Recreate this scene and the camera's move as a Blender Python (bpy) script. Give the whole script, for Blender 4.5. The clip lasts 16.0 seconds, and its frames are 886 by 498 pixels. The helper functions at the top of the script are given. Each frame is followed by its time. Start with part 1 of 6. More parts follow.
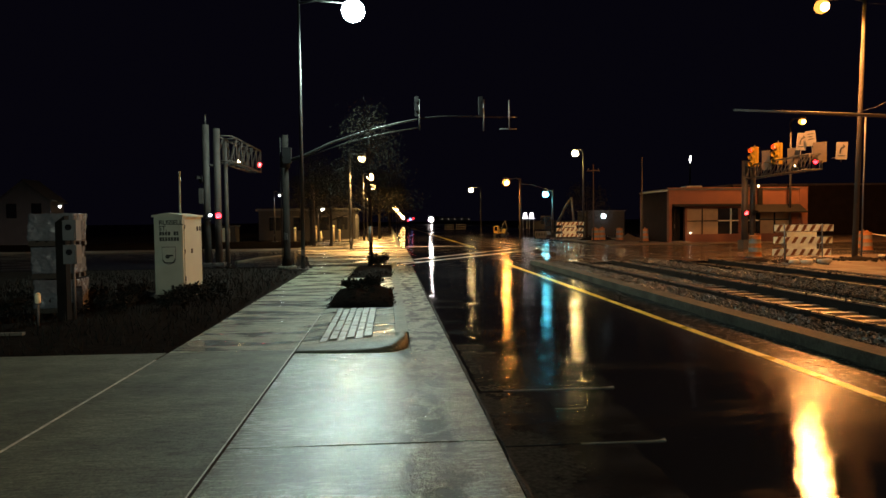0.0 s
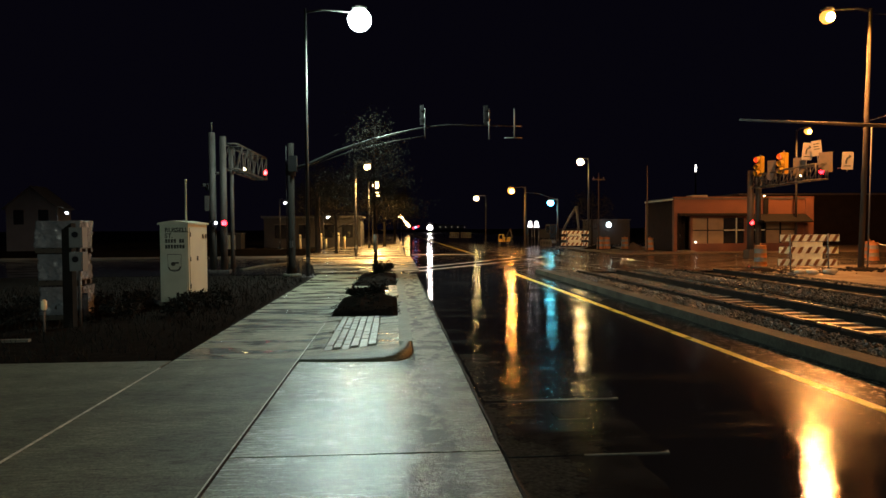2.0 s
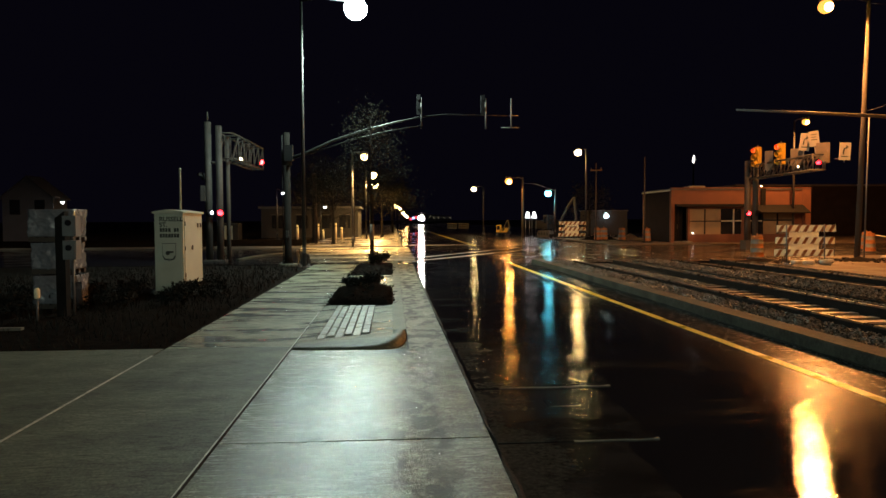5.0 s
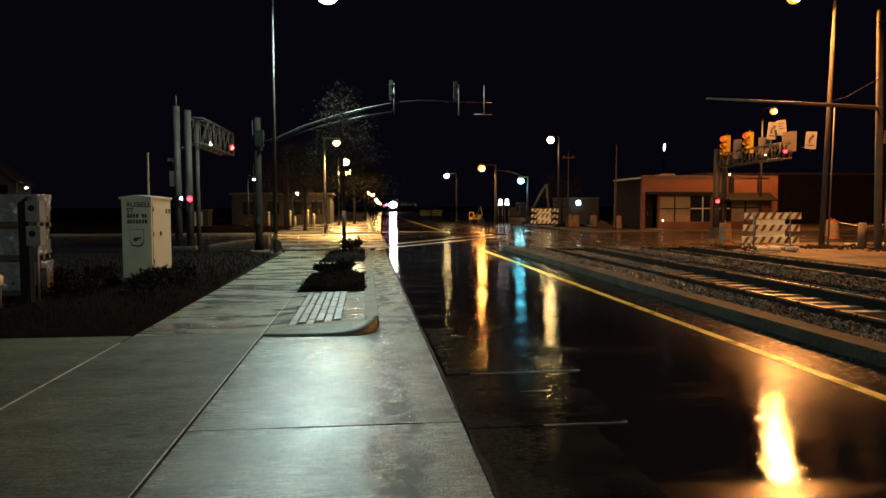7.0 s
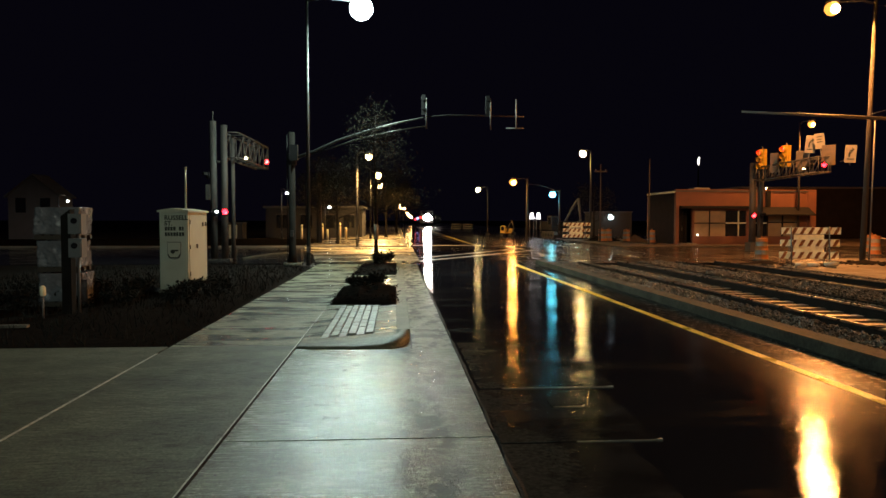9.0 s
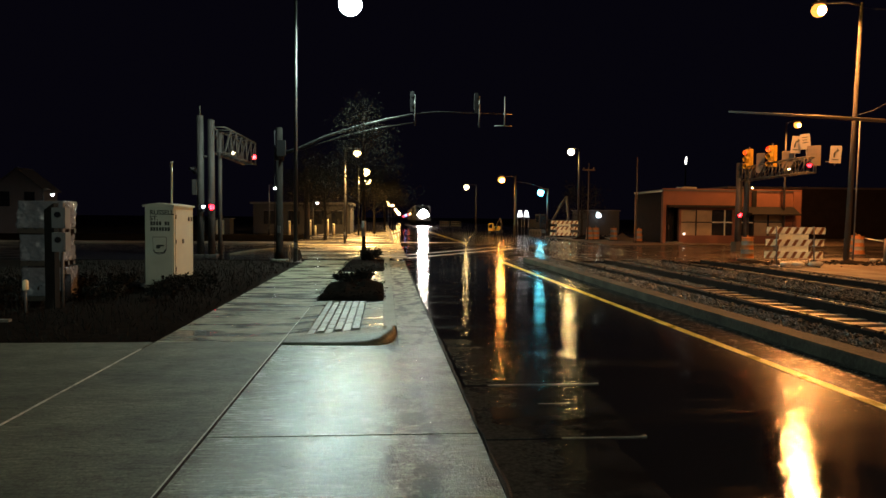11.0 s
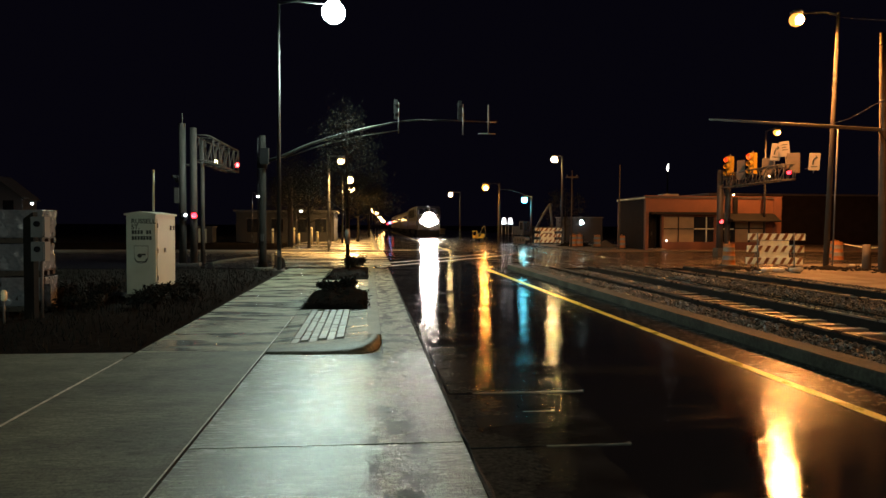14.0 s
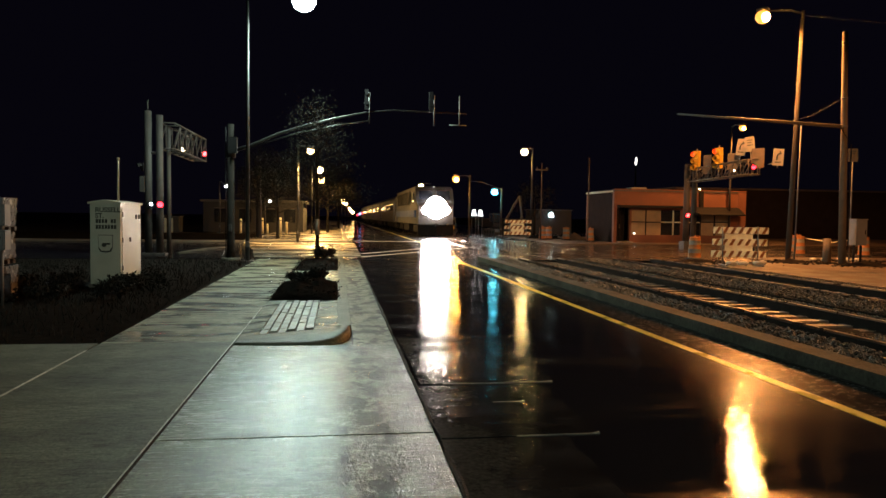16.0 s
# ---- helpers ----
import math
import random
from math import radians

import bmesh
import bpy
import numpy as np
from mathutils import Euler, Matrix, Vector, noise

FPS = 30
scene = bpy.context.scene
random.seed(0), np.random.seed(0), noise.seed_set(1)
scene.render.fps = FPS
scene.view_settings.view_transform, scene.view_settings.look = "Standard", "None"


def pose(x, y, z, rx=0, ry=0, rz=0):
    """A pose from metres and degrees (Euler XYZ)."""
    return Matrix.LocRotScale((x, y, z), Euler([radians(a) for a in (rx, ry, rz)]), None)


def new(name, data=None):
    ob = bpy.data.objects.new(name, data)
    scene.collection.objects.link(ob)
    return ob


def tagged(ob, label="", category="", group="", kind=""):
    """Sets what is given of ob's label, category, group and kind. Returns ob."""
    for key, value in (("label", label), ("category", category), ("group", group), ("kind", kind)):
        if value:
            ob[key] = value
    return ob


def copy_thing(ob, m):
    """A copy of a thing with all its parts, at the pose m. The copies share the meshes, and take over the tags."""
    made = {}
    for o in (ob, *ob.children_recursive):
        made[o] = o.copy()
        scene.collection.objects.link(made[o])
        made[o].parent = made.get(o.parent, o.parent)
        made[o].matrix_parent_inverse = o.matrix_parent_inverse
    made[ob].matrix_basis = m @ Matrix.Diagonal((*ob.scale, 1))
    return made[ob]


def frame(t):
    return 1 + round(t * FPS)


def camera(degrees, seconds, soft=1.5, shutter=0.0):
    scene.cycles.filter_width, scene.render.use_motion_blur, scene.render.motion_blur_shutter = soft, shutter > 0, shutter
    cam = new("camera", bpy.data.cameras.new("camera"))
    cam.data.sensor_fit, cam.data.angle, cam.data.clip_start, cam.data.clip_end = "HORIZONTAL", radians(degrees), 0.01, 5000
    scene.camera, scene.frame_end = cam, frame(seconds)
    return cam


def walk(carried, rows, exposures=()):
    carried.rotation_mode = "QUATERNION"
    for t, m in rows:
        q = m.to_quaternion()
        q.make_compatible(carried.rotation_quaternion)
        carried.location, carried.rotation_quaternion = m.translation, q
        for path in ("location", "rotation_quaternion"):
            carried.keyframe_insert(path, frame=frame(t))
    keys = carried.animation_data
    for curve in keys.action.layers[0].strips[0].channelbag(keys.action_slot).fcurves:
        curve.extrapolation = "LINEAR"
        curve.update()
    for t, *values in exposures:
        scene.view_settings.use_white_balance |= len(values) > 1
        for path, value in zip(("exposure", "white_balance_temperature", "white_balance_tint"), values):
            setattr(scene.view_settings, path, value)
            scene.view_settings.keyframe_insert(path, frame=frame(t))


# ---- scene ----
# camera, hand held at 1.6 m on the pavement
cam = camera(64.02, 16.0)
PATH = [
    (0.0, pose(-0.057, -0.003, 1.618, 87.73, 0.62, -4.32)),
    (0.5, pose(-0.051, -0.020, 1.641, 87.71, 0.94, -3.96)),
    (1.0, pose(-0.057, -0.028, 1.633, 88.39, 0.69, -4.16)),
    (1.5, pose(-0.058, -0.020, 1.626, 87.91, 0.62, -3.69)),
    (2.0, pose(-0.050, -0.020, 1.637, 88.37, 0.36, -3.91)),
    (2.5, pose(-0.023, 0.002, 1.615, 88.00, 0.42, -4.27)),
    (3.0, pose(0.003, 0.008, 1.603, 87.17, 1.44, -4.03)),
    (5.5, pose(0.009, 0.005, 1.594, 87.71, 0.03, -4.19)),
    (6.0, pose(0.016, 0.006, 1.585, 87.02, 0.36, -4.86)),
    (6.5, pose(0.040, 0.017, 1.582, 86.89, 0.93, -5.98)),
    (7.0, pose(0.025, 0.007, 1.588, 86.59, 0.12, -6.23)),
    (7.5, pose(0.021, -0.011, 1.587, 86.83, -0.23, -5.35)),
    (8.0, pose(-0.001, -0.016, 1.594, 87.19, -0.09, -3.65)),
    (10.5, pose(0.019, 0.008, 1.591, 87.90, -0.29, -4.20)),
    (11.0, pose(0.020, 0.001, 1.585, 87.47, -0.49, -4.67)),
    (11.5, pose(0.022, 0.002, 1.586, 87.32, 0.31, -4.76)),
    (12.0, pose(0.024, 0.002, 1.590, 87.99, -0.41, -4.57)),
    (12.5, pose(0.021, 0.001, 1.595, 87.83, 0.12, -4.23)),
    (13.0, pose(0.011, 0.010, 1.589, 89.14, 0.09, -4.68)),
    (13.5, pose(0.003, 0.007, 1.595, 88.81, -0.40, -5.12)),
    (14.0, pose(0.021, 0.003, 1.591, 88.08, -0.29, -5.95)),
    (14.5, pose(0.013, 0.018, 1.588, 87.88, -0.42, -6.46)),
    (15.0, pose(0.017, 0.006, 1.587, 88.13, -0.49, -6.85)),
    (15.5, pose(0.009, 0.009, 1.587, 88.10, -0.40, -7.75)),
    (16.0, pose(0.007, 0.009, 1.586, 87.42, -0.75, -8.37)),
]
walk(cam, PATH)

# world: an overcast night sky, almost black
world = bpy.data.worlds.new("night_sky")
scene.world = world
world.use_nodes = True
wn = world.node_tree.nodes
wn["Background"].inputs[0].default_value = (0.40, 0.33, 0.78, 1)
wn["Background"].inputs[1].default_value = 0.0044

LED = (0.75, 1.0, 0.87)
OLD_LED = (0.83, 1.0, 0.84)
SODIUM = (1.0, 0.36, 0.085)
WARM = (1.0, 0.55, 0.17)


def lamp(name, at, colour, watts, size=0.2, cone=176, blend=0.12):
    data = bpy.data.lights.new(name, "SPOT")
    data.color, data.energy, data.shadow_soft_size = colour, watts, size
    data.spot_size, data.spot_blend = radians(cone), blend
    ob = new(name, data)
    ob.location = at
    return ob


# the lamps that light the place (their fixtures are built below)
lamp("light_led_corner", (-1.18, 24.4, 8.20), LED, 4450)
# unseen lamp behind the camera, inferred from the cabinet's lit front
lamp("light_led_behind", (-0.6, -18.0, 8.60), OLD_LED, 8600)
lamp("light_sodium_corner", (16.75, 26.6, 9.45), SODIUM, 11000)
# unseen lamp off to the right, inferred from the barricade's lit front
lamp("light_sodium_yard", (20.5, 10.0, 8.6), SODIUM, 5000)
lamp("light_sodium_crossing", (25.9, 43.0, 7.3), SODIUM, 4000)
lamp("light_sodium_pavement", (-1.58, 41.0, 4.9), WARM, 9500, cone=132, blend=0.85)
lamp("light_warm_far", (-1.6, 60.0, 5.0), WARM, 5000)
lamp("light_warm_farther", (-1.65, 70.0, 4.65), WARM, 5000)
lamp("light_tall_white", (15.9, 60.0, 6.95), (1.0, 0.66, 0.24), 380)
lamp("light_mercury", (13.3, 60.0, 3.45), (0.25, 0.85, 1.0), 220)
lamp("light_sodium_track", (9.9, 60.0, 4.6), SODIUM, 2000)


# materials
def links(m):
    return m.node_tree.nodes, m.node_tree.links


def mat(name, colour, rough=0.7, metal=0.0, vary=0.35, scale=3.0, fine=60.0, bump=0.2, wet=0.0, piece=0.0, spec=0.5, island=0.0):
    """Painted, mineral or metal surface: stains at one scale, grain at another, fine relief; wet: how far stains of water smooth it."""
    m = bpy.data.materials.new(name)
    m.use_nodes = True
    n, l = links(m)
    b = n["Principled BSDF"]
    co = n.new("ShaderNodeTexCoord")
    big, small = n.new("ShaderNodeTexNoise"), n.new("ShaderNodeTexNoise")
    big.inputs["Scale"].default_value, big.inputs["Detail"].default_value = scale, 5
    small.inputs["Scale"].default_value, small.inputs["Detail"].default_value = fine, 3
    for t in (big, small):
        l.new(co.outputs["Object"], t.inputs["Vector"])
    mix = n.new("ShaderNodeMath")
    mix.operation = "ADD"
    half = n.new("ShaderNodeMath")
    half.operation = "MULTIPLY"
    half.inputs[1].default_value = 0.5
    l.new(small.outputs[0], half.inputs[0])
    l.new(big.outputs[0], mix.inputs[0])
    l.new(half.outputs[0], mix.inputs[1])
    ramp = n.new("ShaderNodeMapRange")
    ramp.inputs[1].default_value, ramp.inputs[2].default_value = 0.45, 1.05
    ramp.inputs[3].default_value, ramp.inputs[4].default_value = 1 - vary, 1 + vary
    l.new(mix.outputs[0], ramp.inputs[0])
    last = ramp.outputs[0]
    if piece:
        info = n.new("ShaderNodeObjectInfo")
        pr = n.new("ShaderNodeMapRange")
        pr.inputs[3].default_value, pr.inputs[4].default_value = 1 - piece, 1 + piece
        l.new(info.outputs["Random"], pr.inputs[0])
        pm = n.new("ShaderNodeMath")
        pm.operation = "MULTIPLY"
        l.new(last, pm.inputs[0])
        l.new(pr.outputs[0], pm.inputs[1])
        last = pm.outputs[0]
    if island:
        geo, ir, im = n.new("ShaderNodeNewGeometry"), n.new("ShaderNodeMapRange"), n.new("ShaderNodeMath")
        ir.inputs[3].default_value, ir.inputs[4].default_value = 1 - island, 1 + island
        l.new(geo.outputs["Random Per Island"], ir.inputs[0])
        im.operation = "MULTIPLY"
        l.new(last, im.inputs[0])
        l.new(ir.outputs[0], im.inputs[1])
        last = im.outputs[0]
    tint = n.new("ShaderNodeVectorMath")
    tint.operation = "SCALE"
    tint.inputs[0].default_value = colour
    l.new(last, tint.inputs["Scale"])
    l.new(tint.outputs[0], b.inputs["Base Color"])
    rr = n.new("ShaderNodeMapRange")
    rr.inputs[1].default_value, rr.inputs[2].default_value = 0.38, 0.62
    rr.inputs[3].default_value, rr.inputs[4].default_value = max(0.03, rough - wet), min(1.0, rough + 0.08)
    l.new(big.outputs[0], rr.inputs[0])
    l.new(rr.outputs[0], b.inputs["Roughness"])
    b.inputs["Metallic"].default_value = metal
    b.inputs["Specular IOR Level"].default_value = spec
    if bump:
        bp = n.new("ShaderNodeBump")
        bp.inputs["Strength"].default_value, bp.inputs["Distance"].default_value = bump, 0.01
        l.new(small.outputs[0], bp.inputs["Height"])
        l.new(bp.outputs[0], b.inputs["Normal"])
    return m


def glow(name, colour, strength):
    m = bpy.data.materials.new(name)
    m.use_nodes = True
    n, l = links(m)
    b = n["Principled BSDF"]
    b.inputs["Base Color"].default_value = (0.8, 0.8, 0.8, 1)
    b.inputs["Emission Color"].default_value = (*colour, 1)
    b.inputs["Emission Strength"].default_value = strength
    return m


def film(m, weight, rough, stretch, relief, patchy=0.5, lane=0.0):
    """A film of rain water over a rough surface: a smooth coat, thinner in patches, rippled across the street."""
    n, l = links(m)
    b = n["Principled BSDF"]
    co, mp = n.new("ShaderNodeTexCoord"), n.new("ShaderNodeMapping")
    mp.inputs["Scale"].default_value = stretch
    l.new(co.outputs["Object"], mp.inputs["Vector"])
    wide = n.new("ShaderNodeMapping")
    wide.inputs["Scale"].default_value = (0.45, 1.7, 1.0)
    l.new(co.outputs["Object"], wide.inputs["Vector"])
    wave, pool = n.new("ShaderNodeTexNoise"), n.new("ShaderNodeTexNoise")
    wave.inputs["Scale"].default_value, wave.inputs["Detail"].default_value = 1.0, 5
    wave.inputs["Roughness"].default_value = 0.70
    pool.inputs["Scale"].default_value, pool.inputs["Detail"].default_value = 0.9, 7
    l.new(mp.outputs[0], wave.inputs["Vector"])
    l.new(wide.outputs[0], pool.inputs["Vector"])
    rg = n.new("ShaderNodeMapRange")
    rg.inputs[1].default_value, rg.inputs[2].default_value = 0.40, 0.60
    rg.inputs[3].default_value, rg.inputs[4].default_value = weight, weight * (1 - patchy)
    l.new(pool.outputs[0], rg.inputs[0])
    l.new(rg.outputs[0], b.inputs["Coat Weight"])
    b.inputs["Coat Roughness"].default_value = rough
    if lane:
        xyz, side = n.new("ShaderNodeSeparateXYZ"), n.new("ShaderNodeMapRange")
        shift, wob = n.new("ShaderNodeMath"), n.new("ShaderNodeMapRange")
        l.new(co.outputs["Object"], xyz.inputs[0])
        wob.inputs[3].default_value, wob.inputs[4].default_value = -0.9, 0.9
        l.new(pool.outputs[0], wob.inputs[0])
        l.new(xyz.outputs[0], shift.inputs[0])
        l.new(wob.outputs[0], shift.inputs[1])
        side.inputs[1].default_value, side.inputs[2].default_value = 2.7, 4.3
        side.inputs[3].default_value, side.inputs[4].default_value = rough, lane
        l.new(shift.outputs[0], side.inputs[0])
        grain, gmap, gr, gm = n.new("ShaderNodeTexNoise"), n.new("ShaderNodeMapping"), n.new("ShaderNodeMapRange"), n.new("ShaderNodeMath")
        gmap.inputs["Scale"].default_value = (9.0, 13.0, 1.0)
        grain.inputs["Detail"].default_value, grain.inputs["Roughness"].default_value, grain.inputs["Scale"].default_value = 8, 0.8, 1.0
        l.new(co.outputs["Object"], gmap.inputs["Vector"])
        l.new(gmap.outputs[0], grain.inputs["Vector"])
        gr.inputs[1].default_value, gr.inputs[2].default_value = 0.36, 0.64
        gr.inputs[3].default_value, gr.inputs[4].default_value = 0.45, 1.5
        l.new(grain.outputs[0], gr.inputs[0])
        gm.operation = "MULTIPLY"
        l.new(side.outputs[0], gm.inputs[0])
        l.new(gr.outputs[0], gm.inputs[1])
        drained, dm = n.new("ShaderNodeMapRange"), n.new("ShaderNodeMath")
        drained.inputs[1].default_value, drained.inputs[2].default_value = 0.50, 0.62
        drained.inputs[3].default_value, drained.inputs[4].default_value = 0.0, 0.22
        l.new(pool.outputs[0], drained.inputs[0])
        dm.operation = "MAXIMUM"
        l.new(gm.outputs[0], dm.inputs[0])
        l.new(drained.outputs[0], dm.inputs[1])
        l.new(dm.outputs[0], b.inputs["Coat Roughness"])
    b.inputs["Coat IOR"].default_value = 1.33
    bp = n.new("ShaderNodeBump")
    bp.inputs["Strength"].default_value, bp.inputs["Distance"].default_value = 1.0, relief
    l.new(wave.outputs[0], bp.inputs["Height"])
    chip, cb = n.new("ShaderNodeTexNoise"), n.new("ShaderNodeBump")
    chip.inputs["Scale"].default_value, chip.inputs["Detail"].default_value = 75.0, 2
    l.new(co.outputs["Object"], chip.inputs["Vector"])
    cb.inputs["Strength"].default_value, cb.inputs["Distance"].default_value = 1.0, 0.00042
    l.new(chip.outputs[0], cb.inputs["Height"])
    l.new(bp.outputs[0], cb.inputs["Normal"])
    l.new(cb.outputs[0], b.inputs["Coat Normal"])
    return m


def wet_slab(name, colour, streak, size, deep, dry_coat, wet_coat, coat_rough, low=0.42, high=0.58, gutter=False, grain=0.003, wet_rough=0.1):
    """Broomed concrete after rain: water lies in streaks that darken it and shine; gutter: standing water and bared aggregate
    along the slab's road side."""
    m = bpy.data.materials.new(name)
    m.use_nodes = True
    n, l = links(m)
    b = n["Principled BSDF"]
    co = n.new("ShaderNodeTexCoord")

    def field(scale, size, detail, rough, warp=0.0):
        mp, t = n.new("ShaderNodeMapping"), n.new("ShaderNodeTexNoise")
        mp.inputs["Scale"].default_value = scale
        t.inputs["Scale"].default_value, t.inputs["Detail"].default_value = size, detail
        t.inputs["Roughness"].default_value, t.inputs["Distortion"].default_value = rough, warp
        l.new(co.outputs["Object"], mp.inputs["Vector"])
        l.new(mp.outputs[0], t.inputs["Vector"])
        return t.outputs[0]

    def ranged(src, lo, hi, a, z):
        r = n.new("ShaderNodeMapRange")
        for i, v in enumerate((lo, hi, a, z)):
            r.inputs[i + 1].default_value = v
        l.new(src, r.inputs[0])
        return r.outputs[0]

    def maths(op, p, q):
        k = n.new("ShaderNodeMath")
        k.operation = op
        for i, v in enumerate((p, q)):
            if isinstance(v, float):
                k.inputs[i].default_value = v
            else:
                l.new(v, k.inputs[i])
        return k.outputs[0]

    wet = ranged(field(streak, size, 9, 0.66, 0.25), low, high, 1.0, 0.0)
    cloud = ranged(field((0.8, 1.2, 1.0), 1.9, 9, 0.7), 0.34, 0.66, 0.55, 1.45)
    grit = field((1.0, 0.7, 1.0), 44.0, 7, 0.8)
    broom = field((6.0, 34.0, 1.0), 1.0, 7, 0.75)
    tone = maths("MULTIPLY", cloud, maths("MULTIPLY", ranged(grit, 0.34, 0.66, 0.3, 1.7), ranged(broom, 0.32, 0.68, 0.45, 1.55)))
    height = maths("ADD", grit, broom)
    if gutter:
        xyz = n.new("ShaderNodeSeparateXYZ")
        l.new(co.outputs["Object"], xyz.inputs[0])
        edge = maths("ADD", xyz.outputs[0], ranged(field((1.0, 0.8, 1.0), 2.2, 6, 0.65, 0.6), 0.25, 0.75, -0.2, 0.2))
        patch = ranged(field((1.0, 0.75, 1.0), 4.2, 9, 0.68, 0.35), 0.45, 0.56, 1.0, 0.0)
        band = maths("MULTIPLY", ranged(edge, 0.0, 0.12, 0.0, 1.0), ranged(edge, 0.34, 0.46, 1.0, 0.0))
        pool = maths("MULTIPLY", band, maths("MAXIMUM", patch, 0.05))
        tone = maths("MULTIPLY", tone, ranged(pool, 0.0, 1.0, 1.0, 0.16))
        bared = maths("MULTIPLY", ranged(edge, 0.02, 0.22, 0.0, 1.0), ranged(field((1.0, 0.6, 1.0), 2.6, 6, 0.7), 0.38, 0.56, 0.2, 1.0))
        pebble = n.new("ShaderNodeTexVoronoi")
        pebble.inputs["Scale"].default_value = 62.0
        l.new(co.outputs["Object"], pebble.inputs["Vector"])
        height = maths("ADD", height, maths("MULTIPLY", ranged(pebble.outputs["Distance"], 0.0, 0.6, 3.0, 0.0), bared))
        tone = maths("MULTIPLY", tone, ranged(bared, 0.0, 1.0, 1.0, 0.74))
        tone = maths("MULTIPLY", tone, maths("ADD", 1.0, maths("MULTIPLY", bared, ranged(pebble.outputs["Color"], 0.0, 1.0, -0.45, 0.75))))
        height = maths("MULTIPLY", height, ranged(pool, 0.0, 1.0, 1.0, 0.06))
    elif wet_rough < 0.2:
        height = maths("MULTIPLY", height, ranged(wet, 0.0, 1.0, 1.0, 0.12))
    info = n.new("ShaderNodeObjectInfo")
    tone = maths("MULTIPLY", tone, ranged(info.outputs["Random"], 0.0, 1.0, 0.94, 1.06))
    tone = maths("MULTIPLY", tone, ranged(wet, 0.0, 1.0, 1.0, deep))
    tint = n.new("ShaderNodeVectorMath")
    tint.operation = "SCALE"
    tint.inputs[0].default_value = colour
    l.new(tone, tint.inputs["Scale"])
    l.new(tint.outputs[0], b.inputs["Base Color"])
    b.inputs["Roughness"].default_value = 0.62
    b.inputs["Specular IOR Level"].default_value = 0.2
    spots = ranged(field((0.7, 1.2, 1.0), 7.0, 9, 0.75, 0.3), 0.36, 0.62, 0.5, 1.1)
    if gutter:
        spots = maths("MULTIPLY", spots, ranged(edge, -0.4, 0.05, 1.0, 0.6))
    l.new(maths("MULTIPLY", ranged(wet, 0.0, 1.0, dry_coat, wet_coat), spots), b.inputs["Coat Weight"])
    sheen = maths("MULTIPLY", ranged(wet, 0.0, 1.0, coat_rough, wet_rough), ranged(broom, 0.32, 0.68, 0.6, 1.4))
    if gutter:
        sheen = maths("MULTIPLY", sheen, ranged(pool, 0.0, 1.0, 1.0, 0.2))
    l.new(sheen, b.inputs["Coat Roughness"])
    b.inputs["Coat IOR"].default_value = 1.36
    for socket, far in (("Normal", grain), ("Coat Normal", grain)):
        bp = n.new("ShaderNodeBump")
        bp.inputs["Strength"].default_value, bp.inputs["Distance"].default_value = 0.8, far
        l.new(height, bp.inputs["Height"])
        l.new(bp.outputs[0], b.inputs[socket])
    return m


def gritty(m, reach):
    """Grey grit washed over the asphalt beside the kerb, to an uneven edge."""
    n, l = links(m)
    b = n["Principled BSDF"]
    co, xyz, cloud, fine = n.new("ShaderNodeTexCoord"), n.new("ShaderNodeSeparateXYZ"), n.new("ShaderNodeTexNoise"), n.new("ShaderNodeTexNoise")
    l.new(co.outputs["Object"], xyz.inputs[0])
    for t, size, det in ((cloud, 1.6, 9), (fine, 26.0, 6)):
        t.inputs["Scale"].default_value, t.inputs["Detail"].default_value = size, det
        t.inputs["Roughness"].default_value = 0.72
        l.new(co.outputs["Object"], t.inputs["Vector"])

    def ranged(src, lo, hi, a, z):
        r = n.new("ShaderNodeMapRange")
        for i, v in enumerate((lo, hi, a, z)):
            r.inputs[i + 1].default_value = v
        l.new(src, r.inputs[0])
        return r.outputs[0]

    def maths(op, p, q):
        k = n.new("ShaderNodeMath")
        k.operation = op
        l.new(p, k.inputs[0])
        l.new(q, k.inputs[1])
        return k.outputs[0]

    far = maths("ADD", xyz.outputs[0], ranged(cloud.outputs[0], 0.3, 0.7, -0.75, 0.75))
    mask = maths("MULTIPLY", ranged(far, reach - 0.12, reach + 0.12, 1.0, 0.0), ranged(fine.outputs[0], 0.34, 0.6, 1.0, 0.25))
    mix = n.new("ShaderNodeMixRGB")
    l.new(mask, mix.inputs[0])
    l.new(b.inputs["Base Color"].links[0].from_socket, mix.inputs[1])
    mix.inputs[2].default_value = (0.052, 0.055, 0.050, 1)
    l.new(mix.outputs[0], b.inputs["Base Color"])
    old = b.inputs["Coat Weight"].links[0].from_socket
    l.new(maths("MULTIPLY", old, ranged(mask, 0.0, 1.0, 1.0, 0.15)), b.inputs["Coat Weight"])
    return m


